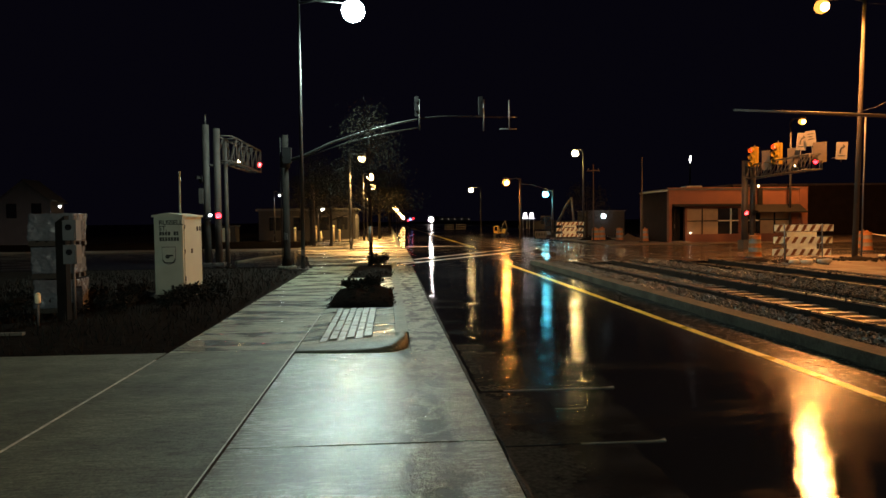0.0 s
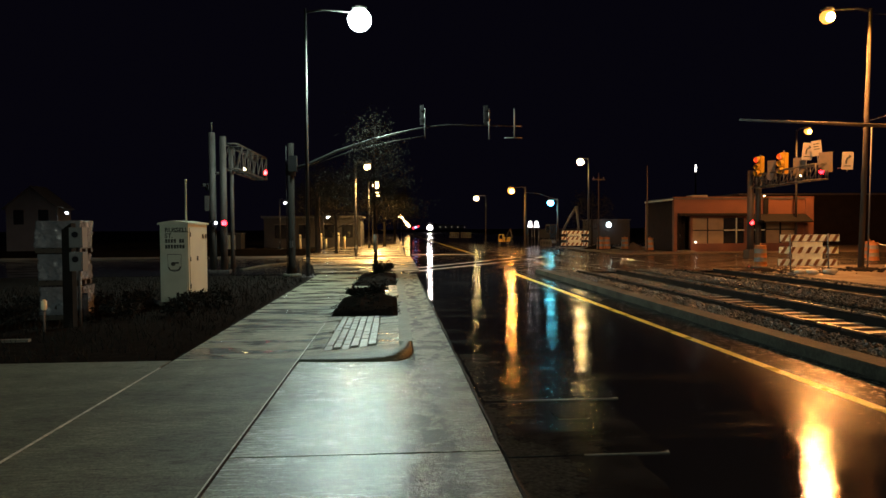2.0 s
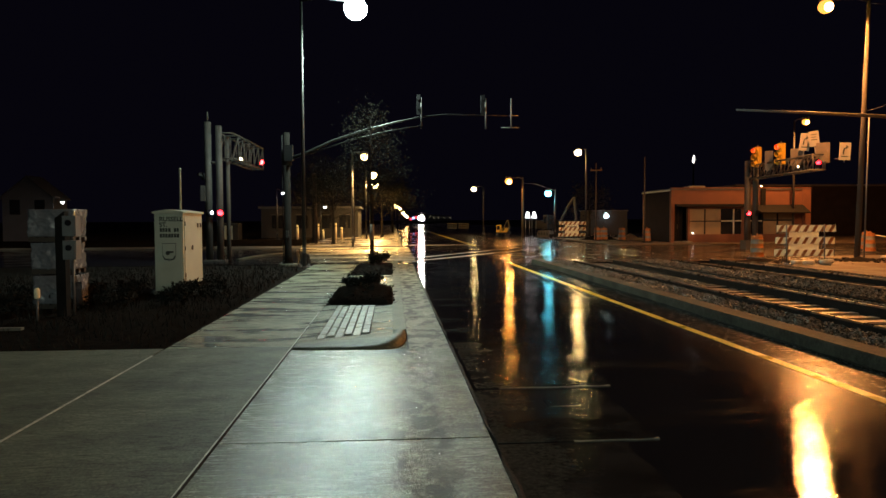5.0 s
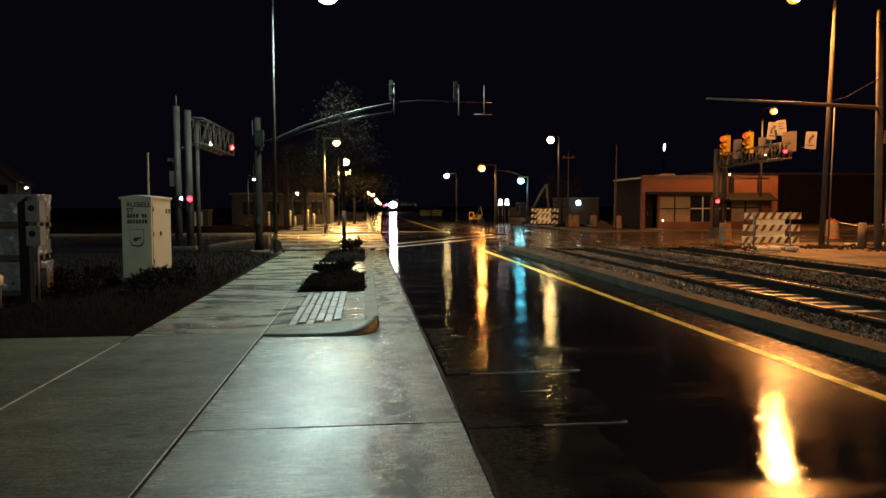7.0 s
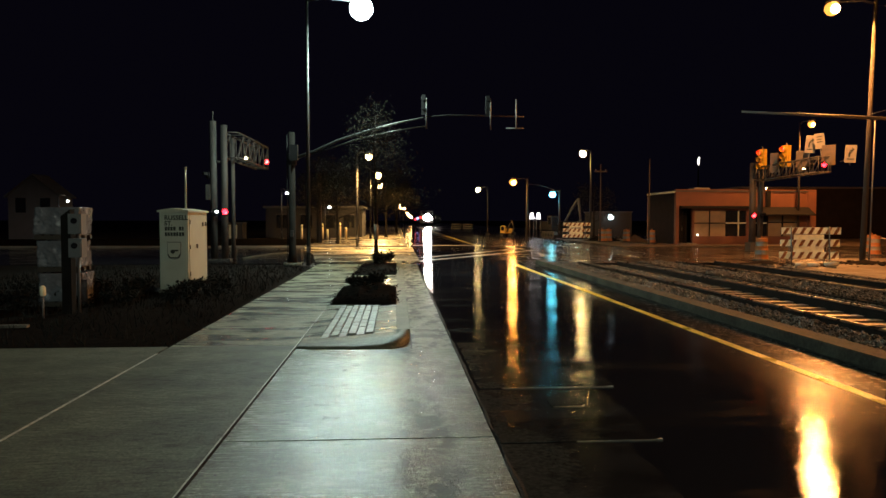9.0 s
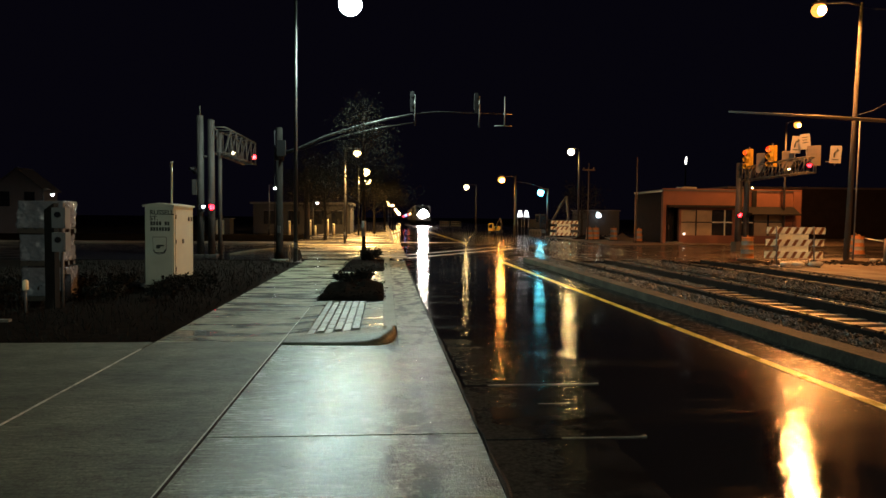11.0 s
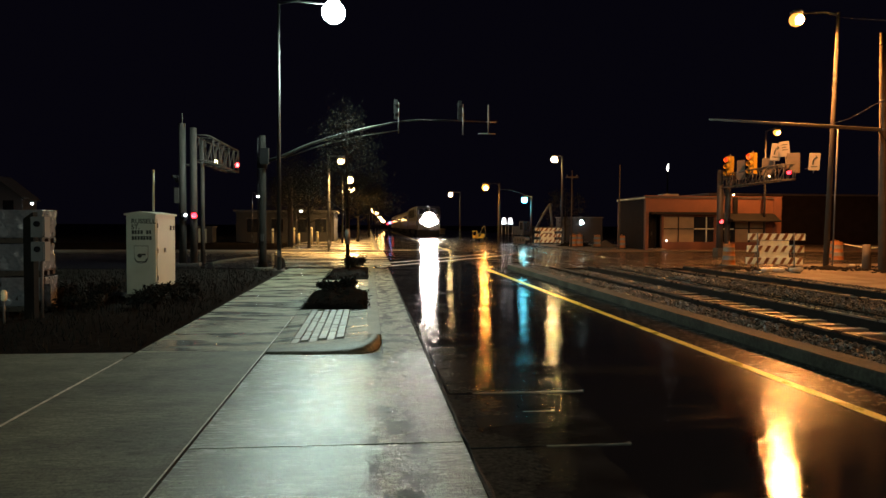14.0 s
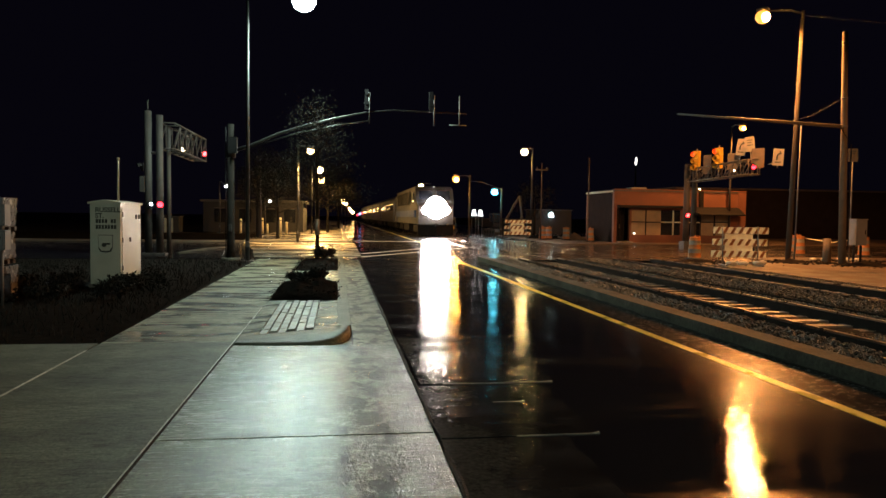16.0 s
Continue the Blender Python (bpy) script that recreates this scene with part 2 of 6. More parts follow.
M = {
    "asphalt": film(mat("wet_asphalt", (0.010, 0.0097, 0.011), 0.45, vary=0.4, scale=0.55, fine=60, bump=0.35, wet=0.1, spec=0.0), 1.0, 0.034, (0.8, 8.0, 1), 0.0040, 0.55, 0.23),
    "patch": gritty(film(mat("worn_asphalt", (0.014, 0.014, 0.0143), 0.5, vary=0.9, scale=3.2, fine=40, bump=0.7, wet=0.15, spec=0.0), 0.95, 0.15, (3.5, 11.0, 1), 0.004, 0.8), 0.95),
    "concrete": wet_slab("wet_concrete", (0.130, 0.150, 0.106), (0.55, 1.0, 1.0), 1.7, 0.70, 1.0, 1.0, 0.26, 0.36, 0.58, gutter=True, grain=0.003, wet_rough=0.21),
    "drained": wet_slab("drained_concrete", (0.108, 0.121, 0.085), (0.22, 0.85, 1.0), 1.3, 0.6, 0.06, 0.16, 0.36, 0.36, 0.62, wet_rough=0.3),
    "walkway": wet_slab("streaked_concrete", (0.185, 0.202, 0.145), (0.6, 2.1, 1.0), 1.15, 0.10, 0.06, 0.9, 0.22, 0.44, 0.51),
    "gutterpan": wet_slab("gutter_concrete", (0.165, 0.174, 0.130), (1.5, 0.9, 1.0), 2.8, 0.10, 0.08, 0.45, 0.24, 0.43, 0.51),
    "pale": wet_slab("pale_concrete", (0.19, 0.17, 0.125), (0.45, 0.8, 1.0), 0.75, 0.30, 0.9, 1.0, 0.30, 0.42, 0.55, grain=0.005, wet_rough=0.16),
    "dirt": mat("wet_gutter_dirt", (0.012, 0.011, 0.009), 0.8, vary=0.5, scale=9, fine=50, bump=0.8, spec=0.1),
    "trusssteel": mat("brown_truss_steel", (0.06, 0.052, 0.042), 0.6, metal=0.2, vary=0.4, scale=5, bump=0.1),
    "arm": mat("dark_steel_arm", (0.007, 0.007, 0.0076), 0.33, vary=0.2, scale=3, bump=0.04),
    "boom": mat("scuffed_machine_paint", (0.022, 0.018, 0.013), 0.6, vary=0.4, scale=3, bump=0.1),
    "kerb": mat("kerb_concrete", (0.12, 0.11, 0.09), 0.55, vary=0.3, scale=1.6, fine=55, bump=0.3, wet=0.2),
    "seal": mat("pale_joint_mortar", (0.46, 0.47, 0.40), 0.4, spec=0.6, vary=0.6, scale=9, bump=0.4),
    # kerb concrete coloured dark, carrying the shade of the median kerb's street face
    "darkkerb": mat("dark_kerb", (0.048, 0.049, 0.038), 0.7, vary=0.85, scale=1.6, fine=22, bump=0.7, spec=0.12),
    "steelgrey": mat("mottled_grey_steel", (0.031, 0.027, 0.0245), 0.65, metal=0.1, vary=0.55, scale=4, bump=0.1),
    "joint": mat("joint_dirt", (0.010, 0.0095, 0.009), 0.9),
    "paver": mat("clay_paver", (0.21, 0.215, 0.18), 0.5, vary=0.3, scale=5, wet=0.15, piece=0.2),
    "soil": mat("wet_mulch", (0.013, 0.011, 0.010), 0.95, vary=0.5, scale=6, fine=45, bump=0.8, spec=0.0),
    "ground": mat("dark_ground", (0.035, 0.03, 0.025), 0.85, vary=0.5, scale=0.5, fine=20, bump=0.6, wet=0.2, spec=0.02),
    "sand": mat("sandy_dirt", (0.070, 0.048, 0.029), 0.75, vary=0.8, scale=0.9, fine=9, bump=0.9, wet=0.25),
    "ballast": mat("ballast_bed", (0.022, 0.020, 0.017), 0.9, vary=0.6, scale=2, fine=18, bump=0.9, spec=0.03),
    "mud": film(mat("churned_wet_mud", (0.035, 0.027, 0.019), 0.6, vary=0.7, scale=0.8, fine=12, bump=0.8, spec=0.1), 1.0, 0.08, (0.9, 2.6, 1), 0.024, 0.7),
    "siding": mat("pale_siding", (0.075, 0.075, 0.088), 0.8, vary=0.2, scale=1.5, bump=0.2),
    "stone": mat("ballast_stone", (0.058, 0.054, 0.045), 0.5, vary=0.4, scale=8, wet=0.2, bump=0.4, spec=0.25, island=0.75),
    # rust coloured near black for the rail side turned from the lamps
    "rail": mat("shaded_rail_rust", (0.012, 0.009, 0.008), 0.7, vary=0.4, scale=6, bump=0.3, spec=0.05),
    "railhead": mat("rail_head", (0.22, 0.20, 0.18), 0.26, metal=1.0, vary=0.3, scale=4, bump=0.1),
    "grit": mat("wet_grit", (0.26, 0.255, 0.22), 0.16, vary=0.5, scale=30, bump=0.1, spec=0.6),
    "scrap": mat("sodden_leaf_scrap", (0.022, 0.019, 0.014), 0.5, vary=0.5, scale=20, bump=0.1),
    "tie": mat("wet_wooden_tie", (0.13, 0.098, 0.075), 0.5, vary=0.5, scale=4, fine=40, bump=0.5, wet=0.25, piece=0.6),
    "yellow": mat("road_paint_yellow", (0.70, 0.56, 0.07), 0.4, vary=0.35, scale=3, wet=0.15),
    "white": mat("road_paint_white", (0.6, 0.58, 0.54), 0.4, vary=0.4, scale=3, wet=0.15),
    "galv": mat("galvanised_steel", (0.12, 0.12, 0.12), 0.5, metal=0.5, vary=0.2, scale=3, bump=0.06),
    "dark": mat("dark_painted_metal", (0.010, 0.010, 0.011), 0.6, vary=0.3, bump=0.05, spec=0.1),
    "pole": mat("dark_steel_pole", (0.026, 0.026, 0.027), 0.42, metal=0.35, vary=0.2, scale=3, bump=0.04),
    "cabinet": mat("cream_enamel", (0.39, 0.42, 0.34), 0.42, vary=0.16, scale=2.5, bump=0.04, wet=0.1),
    "ink": mat("stencil_paint", (0.02, 0.025, 0.02), 0.6, vary=0.2),
    "wood": mat("weathered_timber", (0.085, 0.064, 0.044), 0.75, vary=0.4, scale=3, fine=30, bump=0.5),
    "oldwood": mat("blackened_timber", (0.012, 0.011, 0.010), 0.85, vary=0.4, scale=3, fine=30, bump=0.5, spec=0.03),
    "bark": mat("tree_bark", (0.015, 0.013, 0.011), 0.85, vary=0.4, scale=8, bump=0.6, spec=0.1),
    "leaf": mat("dry_leaf", (0.018, 0.017, 0.012), 0.8, vary=0.5, scale=4, bump=0.1, spec=0.04),
    "shrub": mat("shrub_leaf", (0.017, 0.0185, 0.017), 0.9, vary=0.5, scale=4, bump=0.1, spec=0.03),
    "orange": mat("reflective_orange", (0.32, 0.11, 0.02), 0.5, vary=0.25, scale=5, bump=0.05),
    # white with the sodium light on the barricade tinted into its colour
    "board": mat("lamp_tinted_white", (0.92, 0.86, 0.58), 0.5, vary=0.2, scale=5, bump=0.05),
    # sign colours are lowered to offset the near lamp; barrel bands are dirty
    "signface": mat("dimmed_dirty_white", (0.17, 0.16, 0.14), 0.5, vary=0.15, scale=5, bump=0.05),
    "signback": mat("dimmed_sign_tan", (0.075, 0.056, 0.035), 0.6, vary=0.25, scale=4, bump=0.05),
    "oldpole": mat("creosoted_pole", (0.036, 0.028, 0.021), 0.75, vary=0.4, scale=3, fine=30, bump=0.5),
    "boxgrey": mat("grey_box_enamel", (0.11, 0.113, 0.115), 0.5, vary=0.15, scale=4, bump=0.05),
    "brick": mat("painted_brick", (0.115, 0.042, 0.022), 0.75, vary=0.25, scale=1.5, fine=30, bump=0.3),
    # darker copy of the brick, with the walls' shade in its colour
    "shadebrick": mat("shaded_brick", (0.017, 0.0125, 0.013), 0.85, vary=0.35, scale=1.5, fine=30, bump=0.3, spec=0.05),
    # night darkness is put into this stucco's colour
    "plaster": mat("night_dark_stucco", (0.022, 0.0213, 0.022), 0.8, vary=0.25, scale=1.5, bump=0.2),
    "panel": mat("plywood_panel", (0.18, 0.135, 0.08), 0.7, vary=0.2, scale=2, bump=0.15),
    "roof": mat("roof_felt", (0.06, 0.06, 0.065), 0.8),
    "sigyellow": mat("signal_yellow", (0.42, 0.26, 0.025), 0.45, vary=0.1, bump=0.02),
    "wrap": mat("plastic_wrap", (0.13, 0.135, 0.15), 0.2, vary=0.3, scale=5, fine=16, bump=0.45, wet=0.14, spec=1.0),
    "steel": mat("stainless_body", (0.075, 0.072, 0.07), 0.5, metal=0.3, vary=0.3, scale=1, bump=0.05),
    "livery": mat("loco_grey", (0.05, 0.048, 0.048), 0.5, vary=0.35, scale=1, bump=0.05),
    "blue": mat("loco_blue", (0.03, 0.06, 0.16), 0.4, vary=0.1, scale=1, bump=0.03),
    "machine": mat("machine_yellow", (0.42, 0.25, 0.02), 0.5, vary=0.25, scale=2, bump=0.1),
    "sack": mat("pale_woven_sack", (0.48, 0.43, 0.33), 0.8, vary=0.3, scale=9, fine=80, bump=0.4),
    "streetrail": mat("wet_street_rail", (0.62, 0.60, 0.56), 0.2, metal=1.0, vary=0.2, scale=4, bump=0.05),
    "rubber": mat("black_rubber", (0.02, 0.02, 0.02), 0.7),
}
glass = bpy.data.materials.new("dark_glass")
glass.use_nodes = True
glass.node_tree.nodes["Principled BSDF"].inputs["Base Color"].default_value = (0.012, 0.013, 0.016, 1)
glass.node_tree.nodes["Principled BSDF"].inputs["Roughness"].default_value = 0.06
M["glass"] = glass
G = {
    "led": glow("led_glow", LED, 60), "sodiumnear": glow("sodium_near_glow", (1.0, 0.5, 0.12), 900), "sodium": glow("sodium_glow", (1.0, 0.40, 0.05), 110), "amberbowl": glow("amber_bowl_glow", (1.0, 0.36, 0.05), 2.0), "warm": glow("warm_glow", (1.0, 0.56, 0.18), 40),
    "whiteglow": glow("white_glow", (1, 0.70, 0.29), 42), "cyan": glow("mercury_glow", (0.06, 0.65, 0.9), 40),
    "red": glow("red_glow", (1, 0.008, 0.02), 14), "cold": glow("cold_white_glow", (0.85, 0.93, 1.0), 30), "farred": glow("distant_red_glow", (1, 0.02, 0.03), 3), "green": glow("green_glow", (0.1, 1, 0.45), 10), "bluelight": glow("blue_glow", (0.2, 0.4, 1), 4),
    "head": glow("headlight_glow", (1, 0.88, 0.78), 175), "dim": glow("dim_glow", (1, 0.95, 0.85), 3),
    "signal": glow("signal_red", (1, 0.015, 0.01), 9), "cyanwhite": glow("flood_glow", (0.75, 0.95, 1.0), 8), "board": glow("board_glow", (0.95, 0.95, 1.0), 3), "car": glow("window_glow", (1, 0.85, 0.6), 0.5),
}


# mesh helpers
def box(bm, x0, x1, y0, y1, z0, z1, m=None):
    v = [bm.verts.new(p) for p in ((x0, y0, z0), (x1, y0, z0), (x1, y1, z0), (x0, y1, z0), (x0, y0, z1), (x1, y0, z1), (x1, y1, z1), (x0, y1, z1))]
    if m:
        for q in v:
            q.co = m @ q.co
    for f in ((3, 2, 1, 0), (4, 5, 6, 7), (0, 1, 5, 4), (1, 2, 6, 5), (2, 3, 7, 6), (3, 0, 4, 7)):
        bm.faces.new([v[i] for i in f])


def tube(bm, points, radii, n=10, caps=True):
    """A round bar through the points, with a radius at each."""
    rings = []
    pts = [Vector(p) for p in points]
    for i, p in enumerate(pts):
        d = (pts[min(i + 1, len(pts) - 1)] - pts[max(i - 1, 0)]).normalized()
        a = d.orthogonal().normalized() if abs(d.z) < 0.99 else Vector((1, 0, 0))
        if abs(d.z) < 0.99:
            a = d.cross(Vector((0, 0, 1))).normalized()
        b = d.cross(a)
        r = radii[i] if isinstance(radii, (list, tuple)) else radii
        rings.append([bm.verts.new(p + r * (math.cos(k * math.tau / n) * a + math.sin(k * math.tau / n) * b)) for k in range(n)])
    for r0, r1 in zip(rings, rings[1:]):
        for k in range(n):
            f = bm.faces.new((r0[k], r0[(k + 1) % n], r1[(k + 1) % n], r1[k]))
            f.smooth = True
    if caps:
        bm.faces.new(rings[0][::-1])
        bm.faces.new(rings[-1])


def ball(bm, c, r, sz=1.0, u=14, v=8):
    bmesh.ops.create_uvsphere(bm, u_segments=u, v_segments=v, radius=r, matrix=Matrix.Translation(c) @ Matrix.Diagonal((1, 1, sz, 1)))
    for f in bm.faces:
        f.smooth = True


def prism(bm, outline, z0, z1):
    lo = [bm.verts.new((x, y, z0)) for x, y in outline]
    hi = [bm.verts.new((x, y, z1)) for x, y in outline]
    bm.faces.new(lo[::-1])
    bm.faces.new(hi)
    k = len(lo)
    for i in range(k):
        bm.faces.new((lo[i], lo[(i + 1) % k], hi[(i + 1) % k], hi[i]))


def bevel(bm, w, seg=2):
    bmesh.ops.bevel(bm, geom=[e for e in bm.edges if e.calc_face_angle(0) > 0.6], offset=w, segments=seg, affect="EDGES", clamp_overlap=True)


def part(name, bm, material, parent=None, label="", at=None):
    me = bpy.data.meshes.new(name)
    bmesh.ops.recalc_face_normals(bm, faces=bm.faces)
    bm.to_mesh(me)
    bm.free()
    me.materials.append(material)
    ob = new(name, me)
    if parent:
        ob.parent = parent
    if at:
        ob.matrix_basis = at
    if label:
        ob["label"] = label
    return ob


def made(build, *a, **k):
    bm = bmesh.new()
    build(bm, *a, **k)
    return bm


def boxed(*a, w=0.0, **k):
    bm = made(box, *a, **k)
    if w:
        bevel(bm, w)
    return bm


def tubed(*a, **k):
    return made(tube, *a, **k)


def thing(name, m, label, category, group=""):
    ob = new(name)
    ob.matrix_basis = m
    return tagged(ob, label, category, group)


# the setting
KERB_L, KERB_R = 0.19, 5.07


def sheet(name, rects, z, material, label, category="ground", thick=0.3):
    bm = bmesh.new()
    for x0, x1, y0, y1 in rects:
        box(bm, x0, x1, y0, y1, z - thick, z)
    return tagged(part(name, bm, material), label, category, kind="structure")


def track_x(y, offset=0.0):
    """The railway's middle line: straight along the street, bending away far off."""
    return 7.53 + offset + (0.0005 * (y - 175) ** 2 if y > 175 else 0.0)


sheet("ground", [(-1500, 5.2, -1500, 2500), (13.25, 1500, -1500, 2500), (5.2, 13.25, 26.05, 2500), (5.2, 13.25, -1500, -59.9)], -0.05, M["ground"], "dark open ground beyond the streets", thick=0.5)
sheet("road", [(0.738, KERB_R, -60, 26.0), (-140, 140, 26.0, 42.0), (0.58, 26.0, 42.0, 420.0)], 0.0, M["asphalt"],
      "wet black asphalt street and cross street", "road")
sheet("dirt_verge", [(13.2, 70, -60, 26.0), (17.2, 70, 26.004, 28.6)], 0.012, M["sand"], "sandy dirt verge under roadworks")
sheet("work_zone", [(13.6, 140, 28.6, 41.99)], 0.006, M["mud"], "muddy sand over the torn-up cross street")
sheet("churned_crossing", [(4.9, 13.58, 26.1, 41.9)], 0.004, M["mud"], "wet rutted mud over the torn-up crossing")
sheet("far_verge", [(13.6, 120, 42.0, 58.0)], 0.05, M["sand"], "pale sandy verge across the street")
sheet("planting_bed", [(-60, -2.85, 9.08, 26.0)], -0.02, M["soil"], "dark mulch bed beside the pavement")
sheet("far_bed", [(-60, -5.6, 42.25, 60.0)], 0.03, M["soil"], "dark planted corner across the street")
# pale concrete cut to the lamp-lit patch, part of that light in its colour
apron = bmesh.new()
prism(apron, [(-3.1, 27.2), (0.9, 27.2), (0.9, 41.996), (-5.4, 41.996), (-4.9, 38.0), (-3.9, 33.5)], -0.3, 0.006)
tagged(part("far_apron", apron, M["pale"]), "wet pale concrete filling the lamp-lit part of the crossing", "pavement", kind="structure")
sheet("far_pavement", [(-5.6, 0.4, 42.2, 240.0)], 0.05, M["pale"], "wet concrete pavement beyond the crossing", "pavement")
sub = sheet("pavement", [(-30, 0.72, -60, 9.07), (-2.85, KERB_L + 0.53, 9.07, 26.0)], -0.012, M["joint"],
            "wet pale concrete pavement in large slabs", "pavement")
sheet("ballast", [(6.304, 8.9, -60, 26.0), (10.0, 13.2, -60, 26.0)], -0.11, M["ballast"], "dark crushed stone under the railway")
sheet("ballast_shoulder", [(5.403, 6.30, -60, 26.0), (8.904, 9.996, -60, 26.0)], 0.06, M["ballast"], "dark crushed stone banked beside the tracks")
tagged(part("median_kerb", boxed(KERB_R, 5.40, -60, 25.6, -0.2, 0.155, w=0.07), M["darkkerb"]), "low wet concrete kerb between road and railway", "kerb", kind="structure")
tagged(part("far_kerb", boxed(-60, 0.4, 42.0, 42.2, -0.2, 0.10, w=0.03), M["kerb"]), "concrete kerb along the cross street", "kerb", kind="structure")
tagged(part("far_kerb", boxed(0.4, 0.58, 42.0, 240, -0.2, 0.10, w=0.03), M["kerb"]), "concrete kerb along the far pavement", "kerb", kind="structure")
tagged(part("corner_kerb", tubed([(-6.35, 29.6, 0.0), (-6.1, 31.0, 0.02), (-5.8, 33.0, 0.02), (-5.2, 35.2, 0.0)], 0.06, n=8), M["darkkerb"]), "curved pale kerb at the street corner", "kerb", kind="structure")


def strip(name, x0, y0, x1, y1, w, material, label):
    """A painted line on the road, from point to point."""
    d = Vector((x1 - x0, y1 - y0))
    a = math.degrees(math.atan2(d.y, d.x))
    bm = bmesh.new()
    k = 12
    for i in range(k):
        box(bm, d.length * i / k + random.uniform(0, 0.02), d.length * (i + 1) / k, -w / 2, w / 2, -0.05, 0.004)
    return tagged(part(name, bm, material, at=pose(x0, y0, 0, 0, 0, a)), label, "road marking", kind="structure")


tagged(part("yellow_line", boxed(4.22, 4.34, -60, 25.2, -0.1, 0.004), M["yellow"]), "yellow edge line painted on wet asphalt", "road marking", kind="structure")
strip("crossing_line", 0.4, 26.9, 7.4, 37.5, 0.22, M["white"], "worn white crossing line on wet asphalt")
strip("crossing_line", 1.0, 30.0, 7.2, 40.0, 0.22, M["white"], "worn white crossing line on wet asphalt")
strip("yellow_line", 5.0, 43.0, 5.0, 170.0, 0.12, M["yellow"], "yellow centre line painted on wet asphalt")
strip("stop_line", 1.0, 45.0, 4.9, 45.0, 0.5, M["white"], "worn white stop line on wet asphalt")


def slab(x0, x1, y0, y1, z=0.0, m="concrete", parent=None):
    g = 0.010
    return part("slab", boxed(x0 + g, x1 - g, y0 + g, y1 - g, z - 0.1, z, w=0.009), M[m], parent or sub)


rows_y = [-16.0, -12.0, -8.2, -4.6, -1.3, 1.9, 5.12, 8.75]
for y0, y1 in zip(rows_y, rows_y[1:]):
    slab(-1.26, 0.725, y0, y1)
for y0, y1 in ((-16.0, -6.0), (-6.0, 1.6), (1.6, 9.07)):
    slab(-2.85, -1.26, y0, y1, 0.0, "drained")
    slab(-6.3, -2.862, y0, y1, 0.0, "drained")
    slab(-12.0, -6.3, y0, y1, 0.0, "drained")
for i in range(8):
    slab(-2.85, -1.26, 9.07 + 2.12 * i, min(26.0, 9.07 + 2.12 * (i + 1)), 0.0, "walkway")
for i in range(6):
    slab(KERB_L, 0.725, 8.75 + 2.876 * i, 8.75 + 2.876 * (i + 1), -0.006, "gutterpan")
slab(-1.26, 0.19, 8.75, 9.75, -0.005)
part("joint_seal", boxed(-2.868, -2.842, 1.6, 8.6, -0.05, 0.002), M["seal"], sub, "pale joint seal")
part("joint_seal", boxed(-1.284, -1.274, 1.6, 12.5, -0.05, 0.001), M["seal"], sub, "pale joint seal")


def ragged(name, x, y0, y1, half, z, material, label, seed):
    """A crooked dark ribbon along a joint or kerb foot, wide in places and broken elsewhere."""
    rnd = random.Random(seed)
    bm = bmesh.new()
    y, prev = y0, None
    while y < y1:
        w = half * max(0.25, 1.0 + 1.6 * noise.noise((y * 1.1, seed, 0)) + rnd.uniform(-0.3, 0.3))
        c = x + half * 0.9 * noise.noise((y * 2.3, seed, 3))
        ring = [bm.verts.new(p) for p in ((c - w, y, -0.03), (c - w * 0.8, y, z), (c, y, z + 0.004), (c + w * 0.8, y, z - 0.001), (c + w, y, -0.03))]
        if prev:
            for k in range(4):
                bm.faces.new((prev[k], prev[k + 1], ring[k + 1], ring[k]))
        prev = ring
        y += 0.05 if y < 12 else 0.15
    return tagged(part(name, bm, M[material]), label, "dirt", kind="structure")


ragged("joint_dirt", 0.735, 0.5, 26.0, 0.017, 0.004, "dirt", "dark wet dirt packed along the gutter joint", 3)
ragged("joint_dirt", -1.262, 1.0, 9.0, 0.008, 0.001, "dirt", "dark dirt in the joint between slabs", 8)
ragged("kerb_foot_strip", 5.05, 1.5, 25.6, 0.045, 0.006, "dirt", "dark crooked strip along the foot of the kerb", 5)


# repaired strips in the asphalt beside the gutter
def road_patch(x0, x1, y0, y1, h):
    bm = bmesh.new()
    k = 14
    left, right = [], []
    for i in range(k + 1):
        y = y0 + (y1 - y0) * i / k
        left.append((x0 + random.uniform(-0.004, 0.012), y))
        right.append((x1 + random.uniform(-0.02, 0.02), y))
    prism(bm, left + right[::-1], -0.05, h)
    return tagged(part("road_patch", bm, M["patch"]), "worn asphalt repair strip along the gutter", "road patch", "asphalt repairs", kind="structure")


road_patch(0.736, 1.66, 1.2, 4.93, 0.003)
road_patch(0.736, 1.92, 4.97, 6.52, 0.005)
road_patch(0.78, 2.1, 6.62, 9.12, 0.0035)
road_patch(1.32, 1.60, 5.9, 6.22, 0.008)
# pale strips put the highlights of the repairs' front edges into colour
for x0, x1, y in ((1.3, 1.93, 4.957), (1.0, 2.07, 6.59), (1.33, 1.6, 5.892)):
    lip = bmesh.new()
    rim = [(x0 + (x1 - x0) * i / 12, y + random.uniform(-0.004, 0.004)) for i in range(13)]
    prism(lip, rim + [(x1 + 0.006, y + 0.04), (x1 - 0.004, y + 0.04)] + [(x, v + 0.006) for x, v in rim[-2::-1]], -0.03, 0.0085)
    tagged(part("edge_highlight_strip", lip, M["kerb"]), "thin pale strip drawing the highlight on the repair's edge", "road crack", "asphalt cracks", kind="structure")


# kerbed planting island in the pavement, its surface rising towards the road
ISLE = 0.10


def rise(x):
    return ISLE * min(1.0, max(0.0, (x + 1.26) / 1.26)) + 0.004


